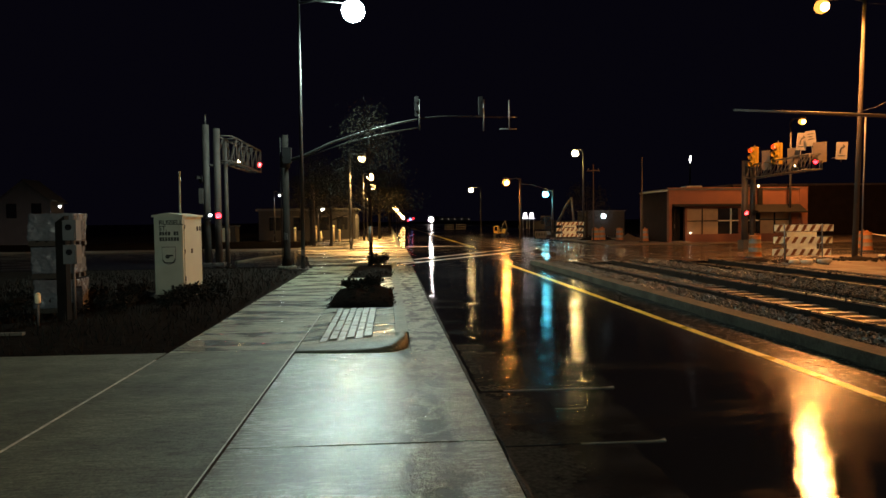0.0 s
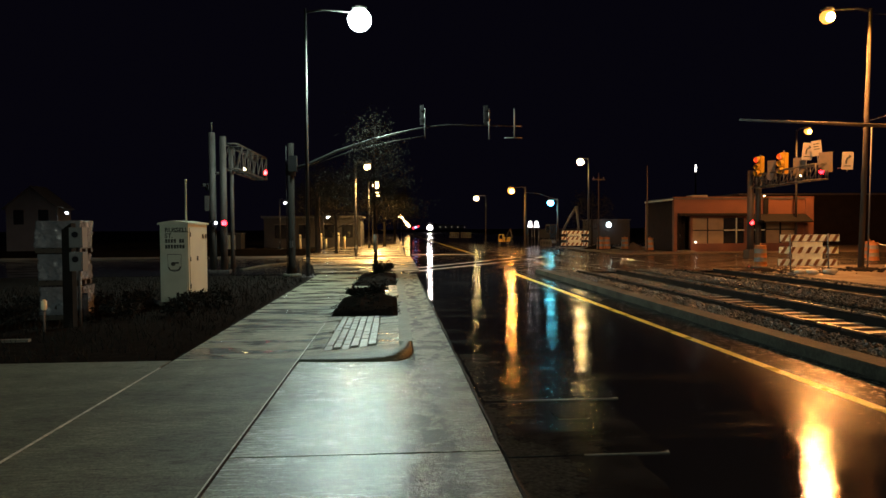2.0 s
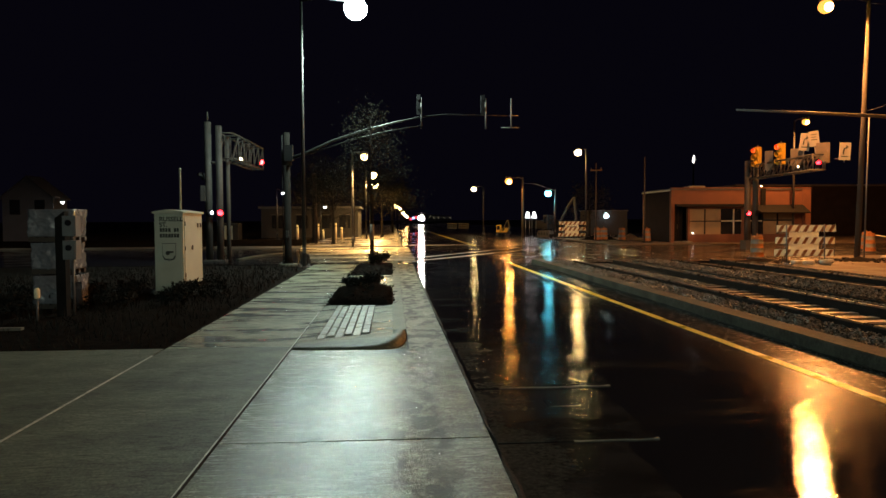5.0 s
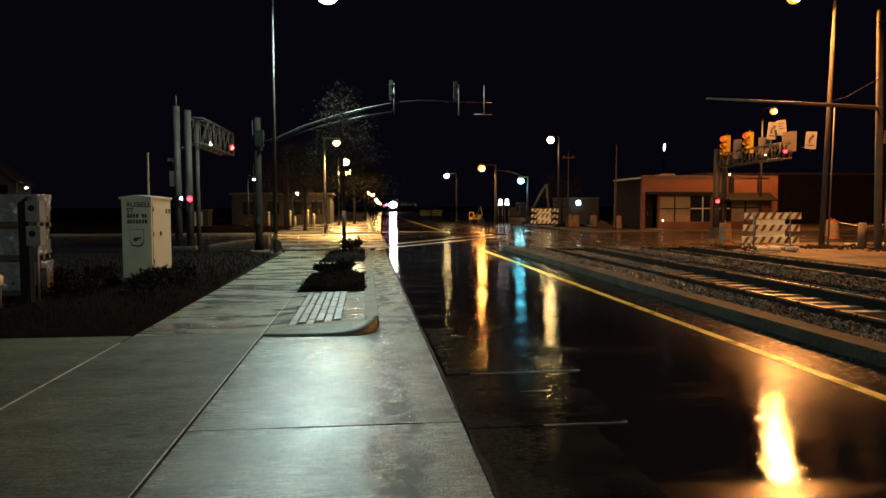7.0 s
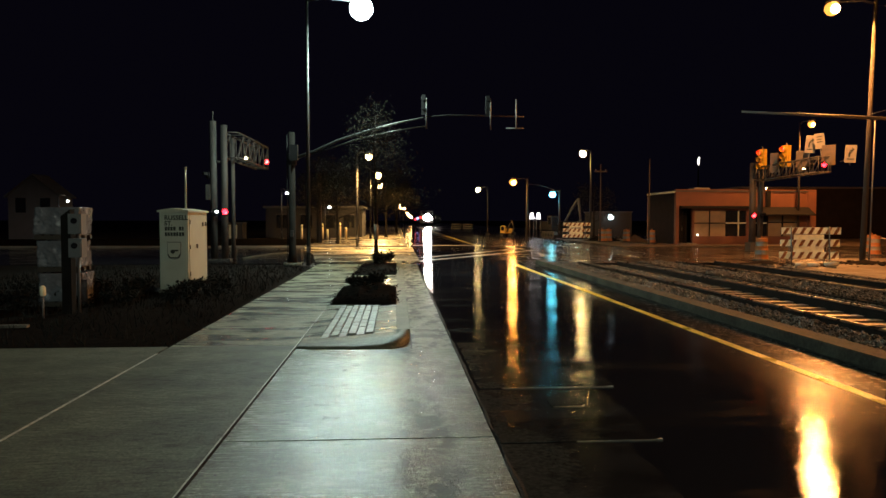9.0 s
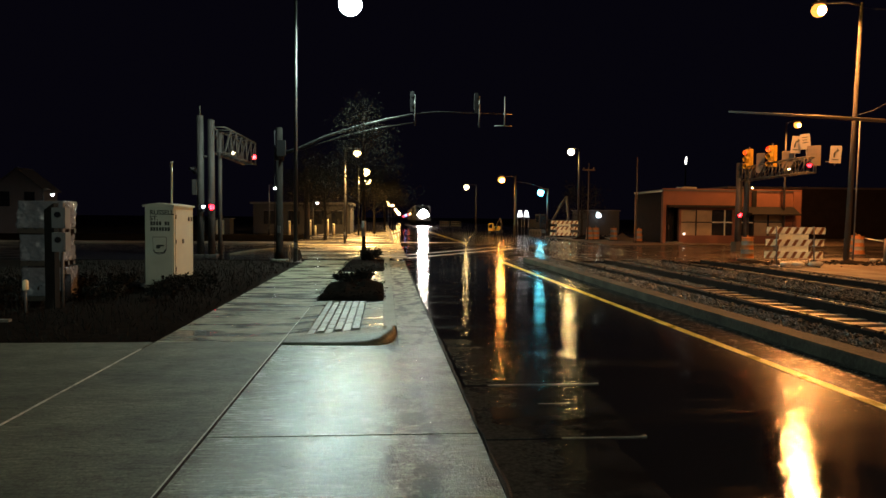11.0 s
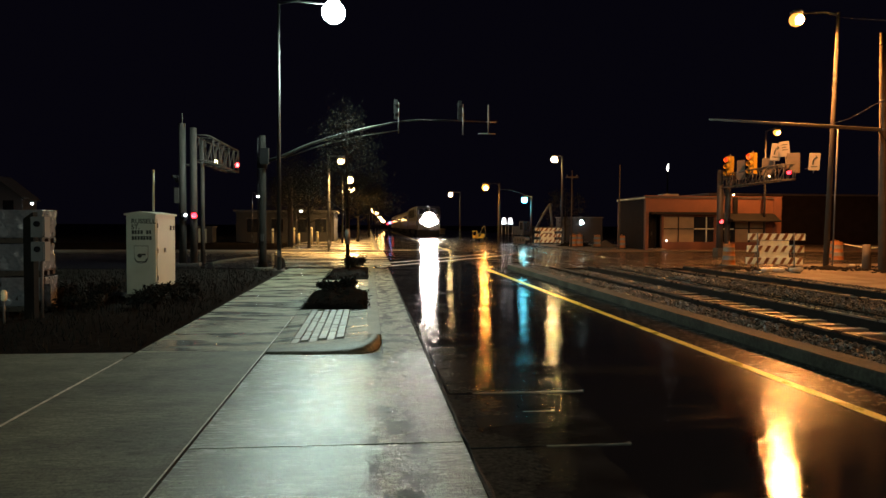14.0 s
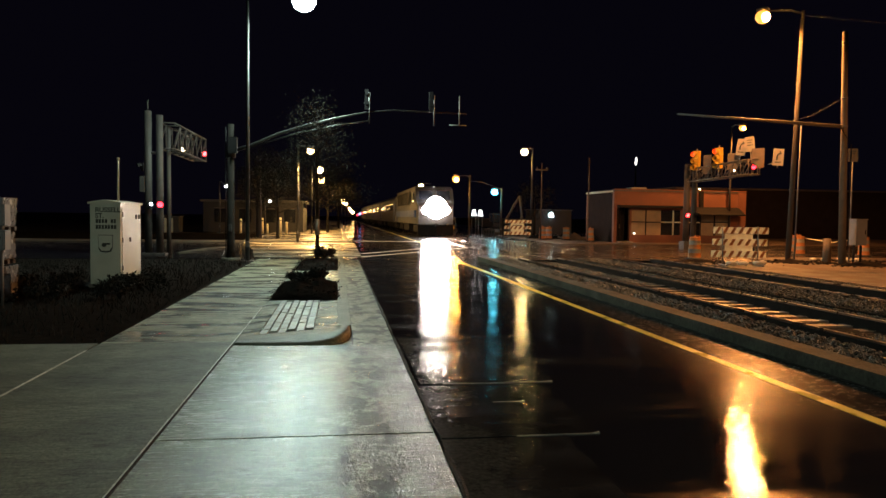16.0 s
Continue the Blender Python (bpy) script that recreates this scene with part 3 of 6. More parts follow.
def isle_piece(name, x0, x1, y0, y1, material, parent, lift=0.0, gap=0.004):
    bm = bmesh.new()
    box(bm, x0 + gap, x1 - gap, y0 + gap, y1 - gap, -0.1, 0)
    for v in bm.verts:
        if v.co.z > -0.05:
            v.co.z = rise(v.co.x) + lift
    bevel(bm, 0.006, 1)
    return part(name, bm, material, parent)


isle = tagged(new("planting_island"), "kerbed concrete island with pavers and planting beds", "planter island", kind="structure")
isle_piece("slab", -1.26, -1.02, 9.45, 13.3, M["walkway"], isle)
isle_piece("slab", -0.31, 0.0, 9.45, 13.3, M["walkway"], isle)
isle_piece("slab", -1.02, -0.31, 13.08, 13.3, M["walkway"], isle)
isle_piece("slab", -1.26, 0.0, 15.6, 18.0, M["walkway"], isle)
isle_piece("slab", -1.26, 0.0, 18.0, 20.6, M["walkway"], isle)
isle_piece("slab", -1.26, 0.0, 24.4, 26.0, M["walkway"], isle)
isle_piece("paver_bed", -1.02, -0.31, 9.45, 13.08, M["joint"], isle, -0.028)
for i in range(10):
    y0 = 9.62 + 1.638 * i
    part("kerb_stone", boxed(0.0, KERB_L - 0.01, y0 + 0.003, y0 + 1.635, -0.1, ISLE + 0.012, w=0.028), M["drained"], isle)
# rounded nose of the kerb, low at the pavement and full height at the road
bm = bmesh.new()
outer, inner = [], []
for i in range(15):
    u = i / 14
    if u < 0.62:
        q = u / 0.62
        ox, oy = -1.25 + 1.02 * q, 8.86 - 0.13 * math.sin(q * math.pi * 0.5)
    else:
        q = (u - 0.62) / 0.38 * math.pi / 2
        ox, oy = -0.23 + 0.41 * math.sin(q), 9.14 - 0.41 * math.cos(q) + 0.48 * (q / (math.pi / 2)) ** 3
    ix, iy = min(ox, 0.0) + (0.0 if ox < -0.2 else -0.0), 9.45 + 0.17 * max(0, u - 0.8) / 0.2
    outer.append((ox, oy))
    inner.append((ix, iy))
levels = []
for (ox, oy), (ix, iy) in zip(outer, inner):
    steep = min(1.0, max(0.0, (ox + 0.5) / 0.66)) ** 1.5
    hgt = rise(ox) * (0.8 + 0.28 * steep) + 0.006
    f1, f2 = 0.3 - 0.2 * steep, 0.6 - 0.3 * steep
    ring = [(ox, oy, -0.05), (ox, oy, 0.006), (ox + (ix - ox) * f1, oy + (iy - oy) * f1, hgt * (0.36 + 0.5 * steep)),
            (ox + (ix - ox) * f2, oy + (iy - oy) * f2, hgt * (0.74 + 0.26 * steep)), (ix, iy, rise(ix) + 0.008 * steep), (ix, iy, -0.05)]
    levels.append([bm.verts.new(p) for p in ring])
for a, b in zip(levels, levels[1:]):
    for k in range(5):
        f = bm.faces.new((a[k], b[k], b[k + 1], a[k + 1]))
        f.smooth = k in (1, 2, 3)
part("kerb_nose", bm, M["drained"], isle, "rounded end of the kerb")


def mound(name, x0, x1, y0, y1, high, skew, parent):
    """A planting bed: mulch heaped a little towards its middle."""
    bm = bmesh.new()
    nx, ny = 14, 60
    grid = []
    for j in range(ny + 1):
        row = []
        for i in range(nx + 1):
            u, v = i / nx, j / ny
            x = x0 + (x1 - x0) * u
            front, back = y0 - skew * u, y1 - 0.6 * skew * u
            y = front + (back - front) * v + (0.03 * noise.noise((x * 9, v * 30, 4)) if 0 < v < 1 else 0.0)
            z = rise(x) + 0.012 + high * (math.sin(math.pi * u) * math.sin(math.pi * v)) ** 0.5 * (1 + 0.5 * noise.noise((x * 3, y * 2, 5))) + 0.035 * noise.noise((x * 7, y * 7, 1))
            row.append(bm.verts.new((x, y, max(z, rise(x) + 0.008) if 0 < u < 1 and 0 < v < 1 else rise(x) + 0.006)))
        grid.append(row)
    for j in range(ny):
        for i in range(nx):
            bm.faces.new((grid[j][i], grid[j][i + 1], grid[j + 1][i + 1], grid[j + 1][i]))
    return part(name, bm, M["soil"], parent, "heaped dark wet mulch")


mound("mulch", -1.25, -0.01, 13.36, 16.35, 0.22, 0.85, isle)
mound("mulch", -1.25, -0.01, 20.5, 25.4, 0.09, 1.25, isle)

# railway: two tracks, with ties and rails as parts
def rail_mesh(y0, y1, half, z0, z1, offset, steps):
    bm = bmesh.new()
    prev = None
    for i in range(steps + 1):
        y = y0 + (y1 - y0) * i / steps
        x = track_x(y, offset) - 7.53
        ring = [bm.verts.new((x + sx * half, y, z)) for sx, z in ((-1, z0), (-1, z1 - 0.008), (-0.7, z1), (0.7, z1), (1, z1 - 0.008), (1, z0))]
        if prev:
            for k in range(5):
                bm.faces.new((prev[k], prev[k + 1], ring[k + 1], ring[k]))
        prev = ring
    return bm


tie_bm = boxed(-1.28, 1.28, -0.11, 0.11, -0.22, -0.085, w=0.012)
tie_me = bpy.data.meshes.new("tie")
tie_bm.to_mesh(tie_me)
tie_bm.free()
tie_me.materials.append(M["tie"])
for cx, far in ((7.53, True), (11.27, False)):
    track = thing("railway_track", pose(cx, 0, 0), "rusty rails on wet wooden ties in ballast", "railway track", "railway tracks")
    for s in (-0.7525, 0.7525):
        part("rail", rail_mesh(-60, 26, 0.055, -0.12, 0.062, s, 2), M["rail"], track, "rusted rail web and foot, coloured dark for shade")
        part("rail_head", rail_mesh(-60, 26, 0.036, 0.062, 0.092, s, 2), M["railhead"], track, "polished steel rail head")
        part("street_rail", rail_mesh(26, 470 if far else 110, 0.05, -0.02, 0.012, s, 60), M["streetrail"], track, "polished rail set flush in the street")
        part("flangeway", boxed(s + (0.055 if s < 0 else -0.12), s + (0.12 if s < 0 else -0.055), 26, 150, -0.03, 0.005), M["rubber"], track, "dark rubber flangeway")
    for i in range(44):
        t = new("tie", tie_me)
        t.parent = track
        t.matrix_basis = pose(random.uniform(-0.04, 0.04), 1.6 + 0.55 * i, random.uniform(-0.012, 0.008), 0, 0, random.uniform(-1.2, 1.2))


# ballast lying between the rails, deep over some ties and washed off others
for cx, name in ((7.53, "ballast_fill"), (11.27, "ballast_fill")):
    bm = bmesh.new()
    grid = []
    for j in range(241):
        y = 2.0 + 0.1 * j
        bare = 0.047 if 10.0 < y < 16.8 else 0.0
        grid.append([bm.verts.new((cx - 0.69 + 0.115 * i, y, -0.078 - bare + 0.05 * noise.noise((i * 0.25, y * 0.7, cx)) + 0.02 * noise.noise((i * 1.1, y * 9, 2)))) for i in range(13)])
    for p, q in zip(grid, grid[1:]):
        for i in range(12):
            bm.faces.new((p[i], p[i + 1], q[i + 1], q[i]))
    tagged(part(name, bm, M["ballast"]), "dark crushed stone heaped between the rails", "ground", kind="structure")


# loose stones of the ballast, thick beside the kerb and between the tracks
def stones(name, spans, count, label):
    rng = np.random.default_rng(4)
    base = np.array([(1, 0, 0), (-1, 0, 0), (0, 1, 0), (0, -1, 0), (0, 0, 1), (0, 0, -1)], float)
    tri = np.array([(0, 2, 4), (2, 1, 4), (1, 3, 4), (3, 0, 4), (2, 0, 5), (1, 2, 5), (3, 1, 5), (0, 3, 5)])
    verts, faces = [], []
    for i in range(count):
        x0, x1, y0, y1, z = spans[i % len(spans)]
        r = rng.uniform(0.022, 0.05)
        c = np.array((rng.uniform(x0, x1), y0 + (y1 - y0) * rng.random() ** 1.3, z + r * 0.3))
        v = base * r * rng.uniform(0.6, 1.2, (6, 1)) * (1, 1, 0.8)
        a = rng.uniform(0, 6.28)
        rot = np.array(((math.cos(a), -math.sin(a), 0), (math.sin(a), math.cos(a), 0), (0, 0, 1)))
        tilt = rng.uniform(-0.6, 0.6)
        rx = np.array(((1, 0, 0), (0, math.cos(tilt), -math.sin(tilt)), (0, math.sin(tilt), math.cos(tilt))))
        verts.append(v @ rx.T @ rot.T + c)
        faces.append(tri + 6 * i)
    me = bpy.data.meshes.new(name)
    me.from_pydata(np.concatenate(verts).tolist(), [], np.concatenate(faces).tolist())
    me.materials.append(M["stone"])
    return tagged(new(name, me), label, "gravel", kind="stuff")


stones("ballast_stones", [(5.40, 6.3, 3, 26, 0.07), (5.40, 6.2, 3, 16, 0.09), (6.2, 6.45, 3, 26, -0.02), (7.05, 8.0, 3, 9.5, -0.085), (7.05, 8.0, 17, 26, -0.085), (8.75, 9.0, 4, 26, -0.0), (8.9, 10.0, 4, 26, 0.07), (8.9, 10.1, 5, 20, 0.09), (12.35, 13.3, 6, 26, -0.02)], 24000, "grey crushed ballast stones along the tracks")


# lamps along the streets
def street_lamp(base, head, glow_r, key, label, wood=False, lean=0.0, sink=1.0, thick=1.0, drop=0.0):
    """A pole with an arm, a luminaire housing and its bright bowl, oversized to imitate the lamp's glare."""
    x, y = base
    hx, hy, hz = head[0] - x, head[1] - y, head[2]
    ob = thing("street_lamp", pose(x, y, 0), label, "street lamp", "street lamps")
    skin = M["oldpole"] if wood else M["pole"]
    top = hz + 0.35
    part("pole", tubed([(0, 0, -0.05), (lean * 0.5, 0, top * 0.5), (lean, 0, top)], [0.10 * thick, 0.085 * thick, 0.06 * thick], n=14), skin, ob)
    if not wood:
        part("base_plate", boxed(-0.2, 0.2, -0.2, 0.2, 0, 0.05, w=0.012), M["galv"], ob)
        for sx in (-0.15, 0.15):
            for sy in (-0.15, 0.15):
                part("bolt", tubed([(sx, sy, 0.04), (sx, sy, 0.12)], 0.018, n=6), M["galv"], ob)
        part("hand_hole", boxed(-0.05, 0.05, -0.11 * thick, -0.08 * thick, 0.5, 0.7, w=0.01), M["galv"], ob)
    d = 1 if hx > lean else -1
    part("arm", tubed([(lean, 0, top - 0.12 + drop), (lean + (hx - lean) * 0.3, hy * 0.3, hz + 0.33), (hx - d * 0.25 * sink, hy, hz + 0.26)], [0.04, 0.035, 0.03], n=8), M["galv"], ob)
    house = bmesh.new()
    ball(house, (hx, hy, hz + glow_r * 1.02), 0.26 * sink, 0.42, 16, 8)
    lampshade = part("luminaire", house, M["galv"], ob)
    bulb = bmesh.new()
    ball(bulb, (0, 0, 0), glow_r, 0.95, 18, 10)
    amber = key.startswith("sodium")
    bowl = part("bowl", bulb, G["amberbowl"] if amber else G[key], lampshade, "glowing lamp bowl, swollen for glare", at=pose(hx, hy, hz))
    # amber rim and bright core imitate glare, the core set towards the camera
    if amber:
        burner = bmesh.new()
        ball(burner, (0, -glow_r * 0.38, -glow_r * 0.12), glow_r * 0.72, 0.95, 18, 10)
        part("burner", burner, G[key], bowl, "bright core of the lamp glare")
    return ob


street_lamp((-3.0, 24.4), (-1.18, 24.4, 8.74), 0.40, "led", "tall slim steel street lamp with a white light", thick=0.7)
# unseen fixture added for the inferred lamp behind the camera
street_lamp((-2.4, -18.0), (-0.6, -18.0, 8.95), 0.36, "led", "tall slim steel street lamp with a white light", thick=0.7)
street_lamp((18.2, 26.6), (16.75, 26.6, 9.75), 0.28, "sodiumnear", "leaning timber pole with an orange sodium lamp", wood=True, lean=0.3, thick=1.1)
street_lamp((11.1, 60), (9.9, 60, 4.85), 0.32, "sodium", "timber pole with an orange sodium lamp", wood=True, thick=1.2)
street_lamp((10.3, 80), (9.2, 80, 5.06), 0.27, "whiteglow", "steel street lamp with a pale light", thick=0.9)
street_lamp((16.6, 60), (15.9, 60, 7.3), 0.29, "whiteglow", "tall steel street lamp with a pale light")
street_lamp((13.9, 60), (13.3, 60, 3.8), 0.27, "cyan", "low street lamp with a blue-green light")
# unseen fixture added for the inferred yard lamp
street_lamp((22.0, 10.0), (20.5, 10.0, 8.95), 0.28, "sodium", "timber pole with an orange sodium lamp", wood=True, thick=1.4)
street_lamp((26.1, 44.6), (25.9, 43.0, 7.62), 0.22, "sodium", "tall pole with an orange sodium lamp", thick=0.8)
street_lamp((-2.3, 41.5), (-1.58, 41.0, 5.23), 0.20, "warm", "pavement lamp with a warm light among the trees", thick=0.8)
street_lamp((-2.2, 60), (-1.6, 60, 5.35), 0.30, "warm", "pavement lamp with a warm light among the trees", thick=0.8)
street_lamp((-2.2, 70), (-1.65, 70, 5.03), 0.34, "warm", "pavement lamp with a warm light among the trees", thick=0.8)
street_lamp((-9.6, 60), (-9.1, 60, 3.9), 0.13, "cold", "low lamp with a white light beyond the corner", thick=0.7)
street_lamp((-6.2, 62), (-5.8, 62, 2.75), 0.13, "cold", "low lamp with a white light beyond the corner", thick=0.7)
street_lamp((-18.4, 40), (-17.9, 40, 2.65), 0.075, "cold", "small lamp on a short pole by the house", thick=0.6, sink=0.6)
for i, (y, x, z) in enumerate(((110, 0.62, 3.9), (135, 1.4, 3.8), (160, 2.3, 3.3), (185, 3.2, 2.9), (215, 4.3, 2.6), (150, 0.9, 4.4))):
    street_lamp((x - 0.8, y), (x, y, z), 0.26 + 0.03 * i, "warm", "distant street lamp with a warm light", thick=0.9)


# traffic signal mast over the street
def mast(name, m, pole_h, pole_r, points, label, skin, lower=None):
    ob = thing(name, m, label, "signal mast", "signal masts")
    part("pole", tubed([(0, 0, -0.05), (0, 0, 0.4), (0, 0, pole_h)], [pole_r * 1.5, pole_r, pole_r * 0.8], n=14), skin, ob)
    part("arm", tubed(points, [0.065 - 0.045 * i / (len(points) - 1) for i in range(len(points))], n=10), M["arm"], ob)
    if lower:
        part("stay", tubed(lower, 0.022, n=6), M["arm"], ob)
    part("clamp", tubed([(0, 0, points[0][2] - 0.2), (0, 0, points[0][2] + 0.2)], pole_r * 1.25, n=14), M["pole"], ob)
    return ob


corner_mast = mast("signal_mast", pose(-3.7, 25.5, 0), 4.7, 0.13,
                   [(0, 0, 3.75), (0.7, 0, 4.0), (1.6, 0, 4.42), (2.7, 0, 4.79), (3.8, 0, 5.08), (4.8, 0, 5.29), (5.6, 0, 5.37), (8.3, 0, 5.33)],
                   "dark signal mast with a long curved arm", M["oldwood"], [(0.66, 0, 3.9), (2.2, 0, 4.45), (3.6, 0, 4.78), (4.8, 0, 4.98)])
part("cross_walk_signal", boxed(-0.06, 0.22, -0.2, 0.1, 3.7, 4.25, w=0.03), M["dark"], corner_mast, "dark pedestrian signal housing")
part("push_button", boxed(-0.05, 0.05, -0.2, -0.1, 1.0, 1.25, w=0.01), M["pole"], corner_mast)
part("conduit", tubed([(-0.16, -0.05, 0), (-0.16, -0.05, 4.6)], 0.02, n=6), M["dark"], corner_mast)
part("footing", tubed([(0, 0, -0.05), (0, 0, 0.08)], [0.36, 0.32], n=16), M["darkkerb"], corner_mast, "round concrete footing")


def side_signal(x, z0, z1, plate, bar):
    """A signal head over the street, seen edge on: a thin back plate, the lens boxes and a bracket."""
    ob = thing("traffic_signal", pose(x, 25.42, 0), "unlit signal head hung from the mast arm", "traffic signal", "signals over the street")
    part("bracket", tubed([(0, 0, z0), (0, 0, z1)], 0.024, n=8), M["galv"], ob)
    if plate:
        for k in range(2):
            zc = z0 + 0.62 + 0.32 * k
            part("lens_box", boxed(-0.16, -0.03, 0.05, 0.30, zc - 0.02, zc + 0.28, w=0.02), M["dark"], ob)
            part("visor", tubed([(-0.1, -0.06, zc + 0.13), (-0.1, 0.06, zc + 0.13)], [0.07, 0.08], n=10), M["dark"], ob)
        part("back_plate", boxed(-0.17, -0.03, 0.0, 0.02, z0 + 0.5, z1, w=0.004), M["dark"], ob)
    if bar:
        part("cross_bar", tubed([(-0.36, 0, z0), (0.28, 0, z0)], 0.02, n=8), M["galv"], ob)
    return ob


side_signal(1.06, 4.85, 5.95, True, False)
side_signal(3.37, 4.85, 5.95, True, False)
side_signal(4.29, 4.90, 5.94, False, True)

right_mast = thing("signal_mast", pose(18.4, 23.7, 0), "pale timber pole with a straight signal arm", "signal mast", "signal masts")
part("pole", tubed([(0, 0, -0.05), (-0.1, 0, 4.2), (-0.22, 0, 8.5)], [0.135, 0.12, 0.095], n=16), M["wood"], right_mast)
part("arm", tubed([(-0.1, 0, 5.08), (-3.2, 0, 5.2), (-6.6, 0, 5.32)], [0.07, 0.055, 0.035], n=10), M["galv"], right_mast)
for z in (5.08, 6.1, 8.1):
    part("band", tubed([(-0.12 * z / 5, 0, z - 0.04), (-0.12 * z / 5, 0, z + 0.04)], 0.14 - 0.003 * z, n=16), M["galv"], right_mast)
part("guy_wire", tubed([(-0.2, 0, 6.1), (-1.4, 0, 5.45), (-2.4, 0, 5.17)], 0.008, n=5), M["galv"], right_mast)
part("cable_drop", tubed([(-0.3, -0.05, 5.05), (0.04, -0.2, 4.4), (0.06, -0.2, 0.6)], 0.02, n=6), M["dark"], right_mast)
ctrl = thing("control_box", pose(19.16, 23.9, 0), "pale grey control box on two posts", "control box")
part("body", boxed(-0.22, 0.22, -0.2, 0.2, 0.74, 1.68, w=0.02), M["boxgrey"], ctrl)
part("lid", boxed(-0.245, 0.245, -0.24, 0.23, 1.68, 1.72, w=0.012), M["boxgrey"], ctrl)
part("door", boxed(-0.19, 0.19, -0.215, -0.2, 0.79, 1.63, w=0.006), M["boxgrey"], ctrl)
part("handle", boxed(0.12, 0.15, -0.235, -0.215, 1.15, 1.3, w=0.005), M["dark"], ctrl)
for sx in (-0.14, 0.14):
    part("post", tubed([(sx, 0, 0), (sx, 0, 0.75)], 0.04, n=8), M["dark"], ctrl)
stump = thing("short_post", pose(18.75, 25.0, 0), "short dark timber post in the dirt", "post")
part("shaft", tubed([(0, 0, -0.05), (0, 0, 0.95)], [0.16, 0.14], n=12), M["wood"], stump)
wire = tagged(part("overhead_wire", tubed([(18.5, 26.6, 9.9), (24, 26.0, 9.55), (40, 24.0, 9.9)], 0.012, n=5), M["galv"]), "thin overhead wire from the lamp pole", "cable")
tagged(part("overhead_wire", tubed([(11.1, 60, 4.7), (12.2, 60, 4.62), (13.9, 60, 4.05)], 0.02, n=5), M["galv"]), "sagging cable between two lamp poles", "cable")
conduit = tagged(part("pole_conduit", tubed([(18.42, 26.5, 0), (18.52, 26.5, 5.6)], 0.03, n=8), M["galv"]), "steel conduit fixed to the timber pole", "conduit")


def utility_pole(x, y, h, label, bars=(), r=0.085):
    ob = thing("utility_pole", pose(x, y, 0), label, "utility pole", "utility poles")
    part("shaft", tubed([(0, 0, -0.05), (0, 0, h)], [r, r * 0.7], n=10), M["oldpole"], ob)
    for z, half in bars:
        part("cross_arm", boxed(-half, half, -0.05, 0.05, z - 0.05, z + 0.05, w=0.01), M["oldpole"], ob)
        for s in (-0.8, 0.8):
            part("insulator", tubed([(s * half, 0, z + 0.05), (s * half, 0, z + 0.18)], 0.03, n=8), M["galv"], ob)
    return ob


utility_pole(-2.75, 50, 6.0, "pale timber pole among the street trees", r=0.13)
utility_pole(-5.4, 50, 4.9, "dark timber pole at the corner", ((4.4, 0.5),), r=0.2)
utility_pole(14.56, 50, 5.6, "thin timber pole with a cross arm", ((5.1, 0.45),), r=0.055)
utility_pole(16.31, 45.0, 5.6, "thin timber pole beside the building", r=0.055)
# railway crossing gantries
def truss(bm, a, b, up, half, bays, r):
    """A box truss from a to b: four chords, posts and diagonals."""
    a, b = Vector(a), Vector(b)
    side = (b - a).cross(Vector((0, 0, 1))).normalized() * half
    rise_v = Vector((0, 0, up))
    for s in (-1, 1):
        for k in (0, 1):
            tube(bm, [a + side * s + rise_v * k, b + side * s + rise_v * k], r, n=6)
        for i in range(bays):
            p, q = a.lerp(b, i / bays) + side * s, a.lerp(b, (i + 1) / bays) + side * s
            tube(bm, [p, q + rise_v], r * 0.7, n=5)
            tube(bm, [q, q + rise_v], r * 0.7, n=5)
    for i in range(bays + 1):
        p = a.lerp(b, i / bays)
        tube(bm, [p - side, p + side], r * 0.7, n=5)
        tube(bm, [p - side + rise_v, p + side + rise_v], r * 0.7, n=5)


def flasher(parent, at, facing, lit):
    """A crossing light: round black target, hood and red lens. facing: degrees its lens is turned from the camera's side."""
    x, y, z = at
    base = part("flasher", tubed([(0, 0.05, 0), (0, 0.0, 0)], [0.15, 0.16], n=18), M["dark"], parent, "crossing light with a round black target", at=pose(x, y, z, 0, 0, facing))
    part("lens", tubed([(0, -0.02, 0), (0, -0.05, 0)], [0.11, 0.09], n=16), G["red"] if lit else M["dark"], base, "red lens")
    hood = bmesh.new()
    tube(hood, [(0, -0.02, 0.02), (0, -0.16, 0.01)], 0.125, n=16, caps=False)
    bmesh.ops.delete(hood, geom=[v for v in hood.verts if v.co.z < -0.03], context="VERTS")
    part("hood", hood, M["dark"], base)


left = thing("crossing_gantry", pose(0, 0, 0), "grey steel crossing gantry with red flashing lights", "crossing signal", "crossing gantries")
part("column", tubed([(-7.24, 28.7, 0), (-7.24, 28.7, 5.5)], [0.14, 0.135], n=16), M["steelgrey"], left)
part("column", tubed([(-6.82, 28.7, 0), (-6.82, 28.7, 5.35)], [0.14, 0.135], n=16), M["steelgrey"], left)
part("column", tubed([(-6.62, 29.3, 0), (-6.62, 29.3, 5.0)], [0.09, 0.08], n=12), M["steelgrey"], left)
for x in (-7.24, -6.82):
    part("base_flange", boxed(x - 0.24, x + 0.24, 28.45, 28.95, 0, 0.06, w=0.01), M["steelgrey"], left)
bm = bmesh.new()
truss(bm, (-6.62, 29.0, 4.1), (-6.42, 34.5, 4.04), 1.0, 0.28, 6, 0.045)
part("truss_arm", bm, M["steelgrey"], left, "open steel truss arm")
part("finial", tubed([(-7.24, 28.7, 5.4), (-7.24, 28.7, 5.9)], 0.03, n=8), M["steelgrey"], left)
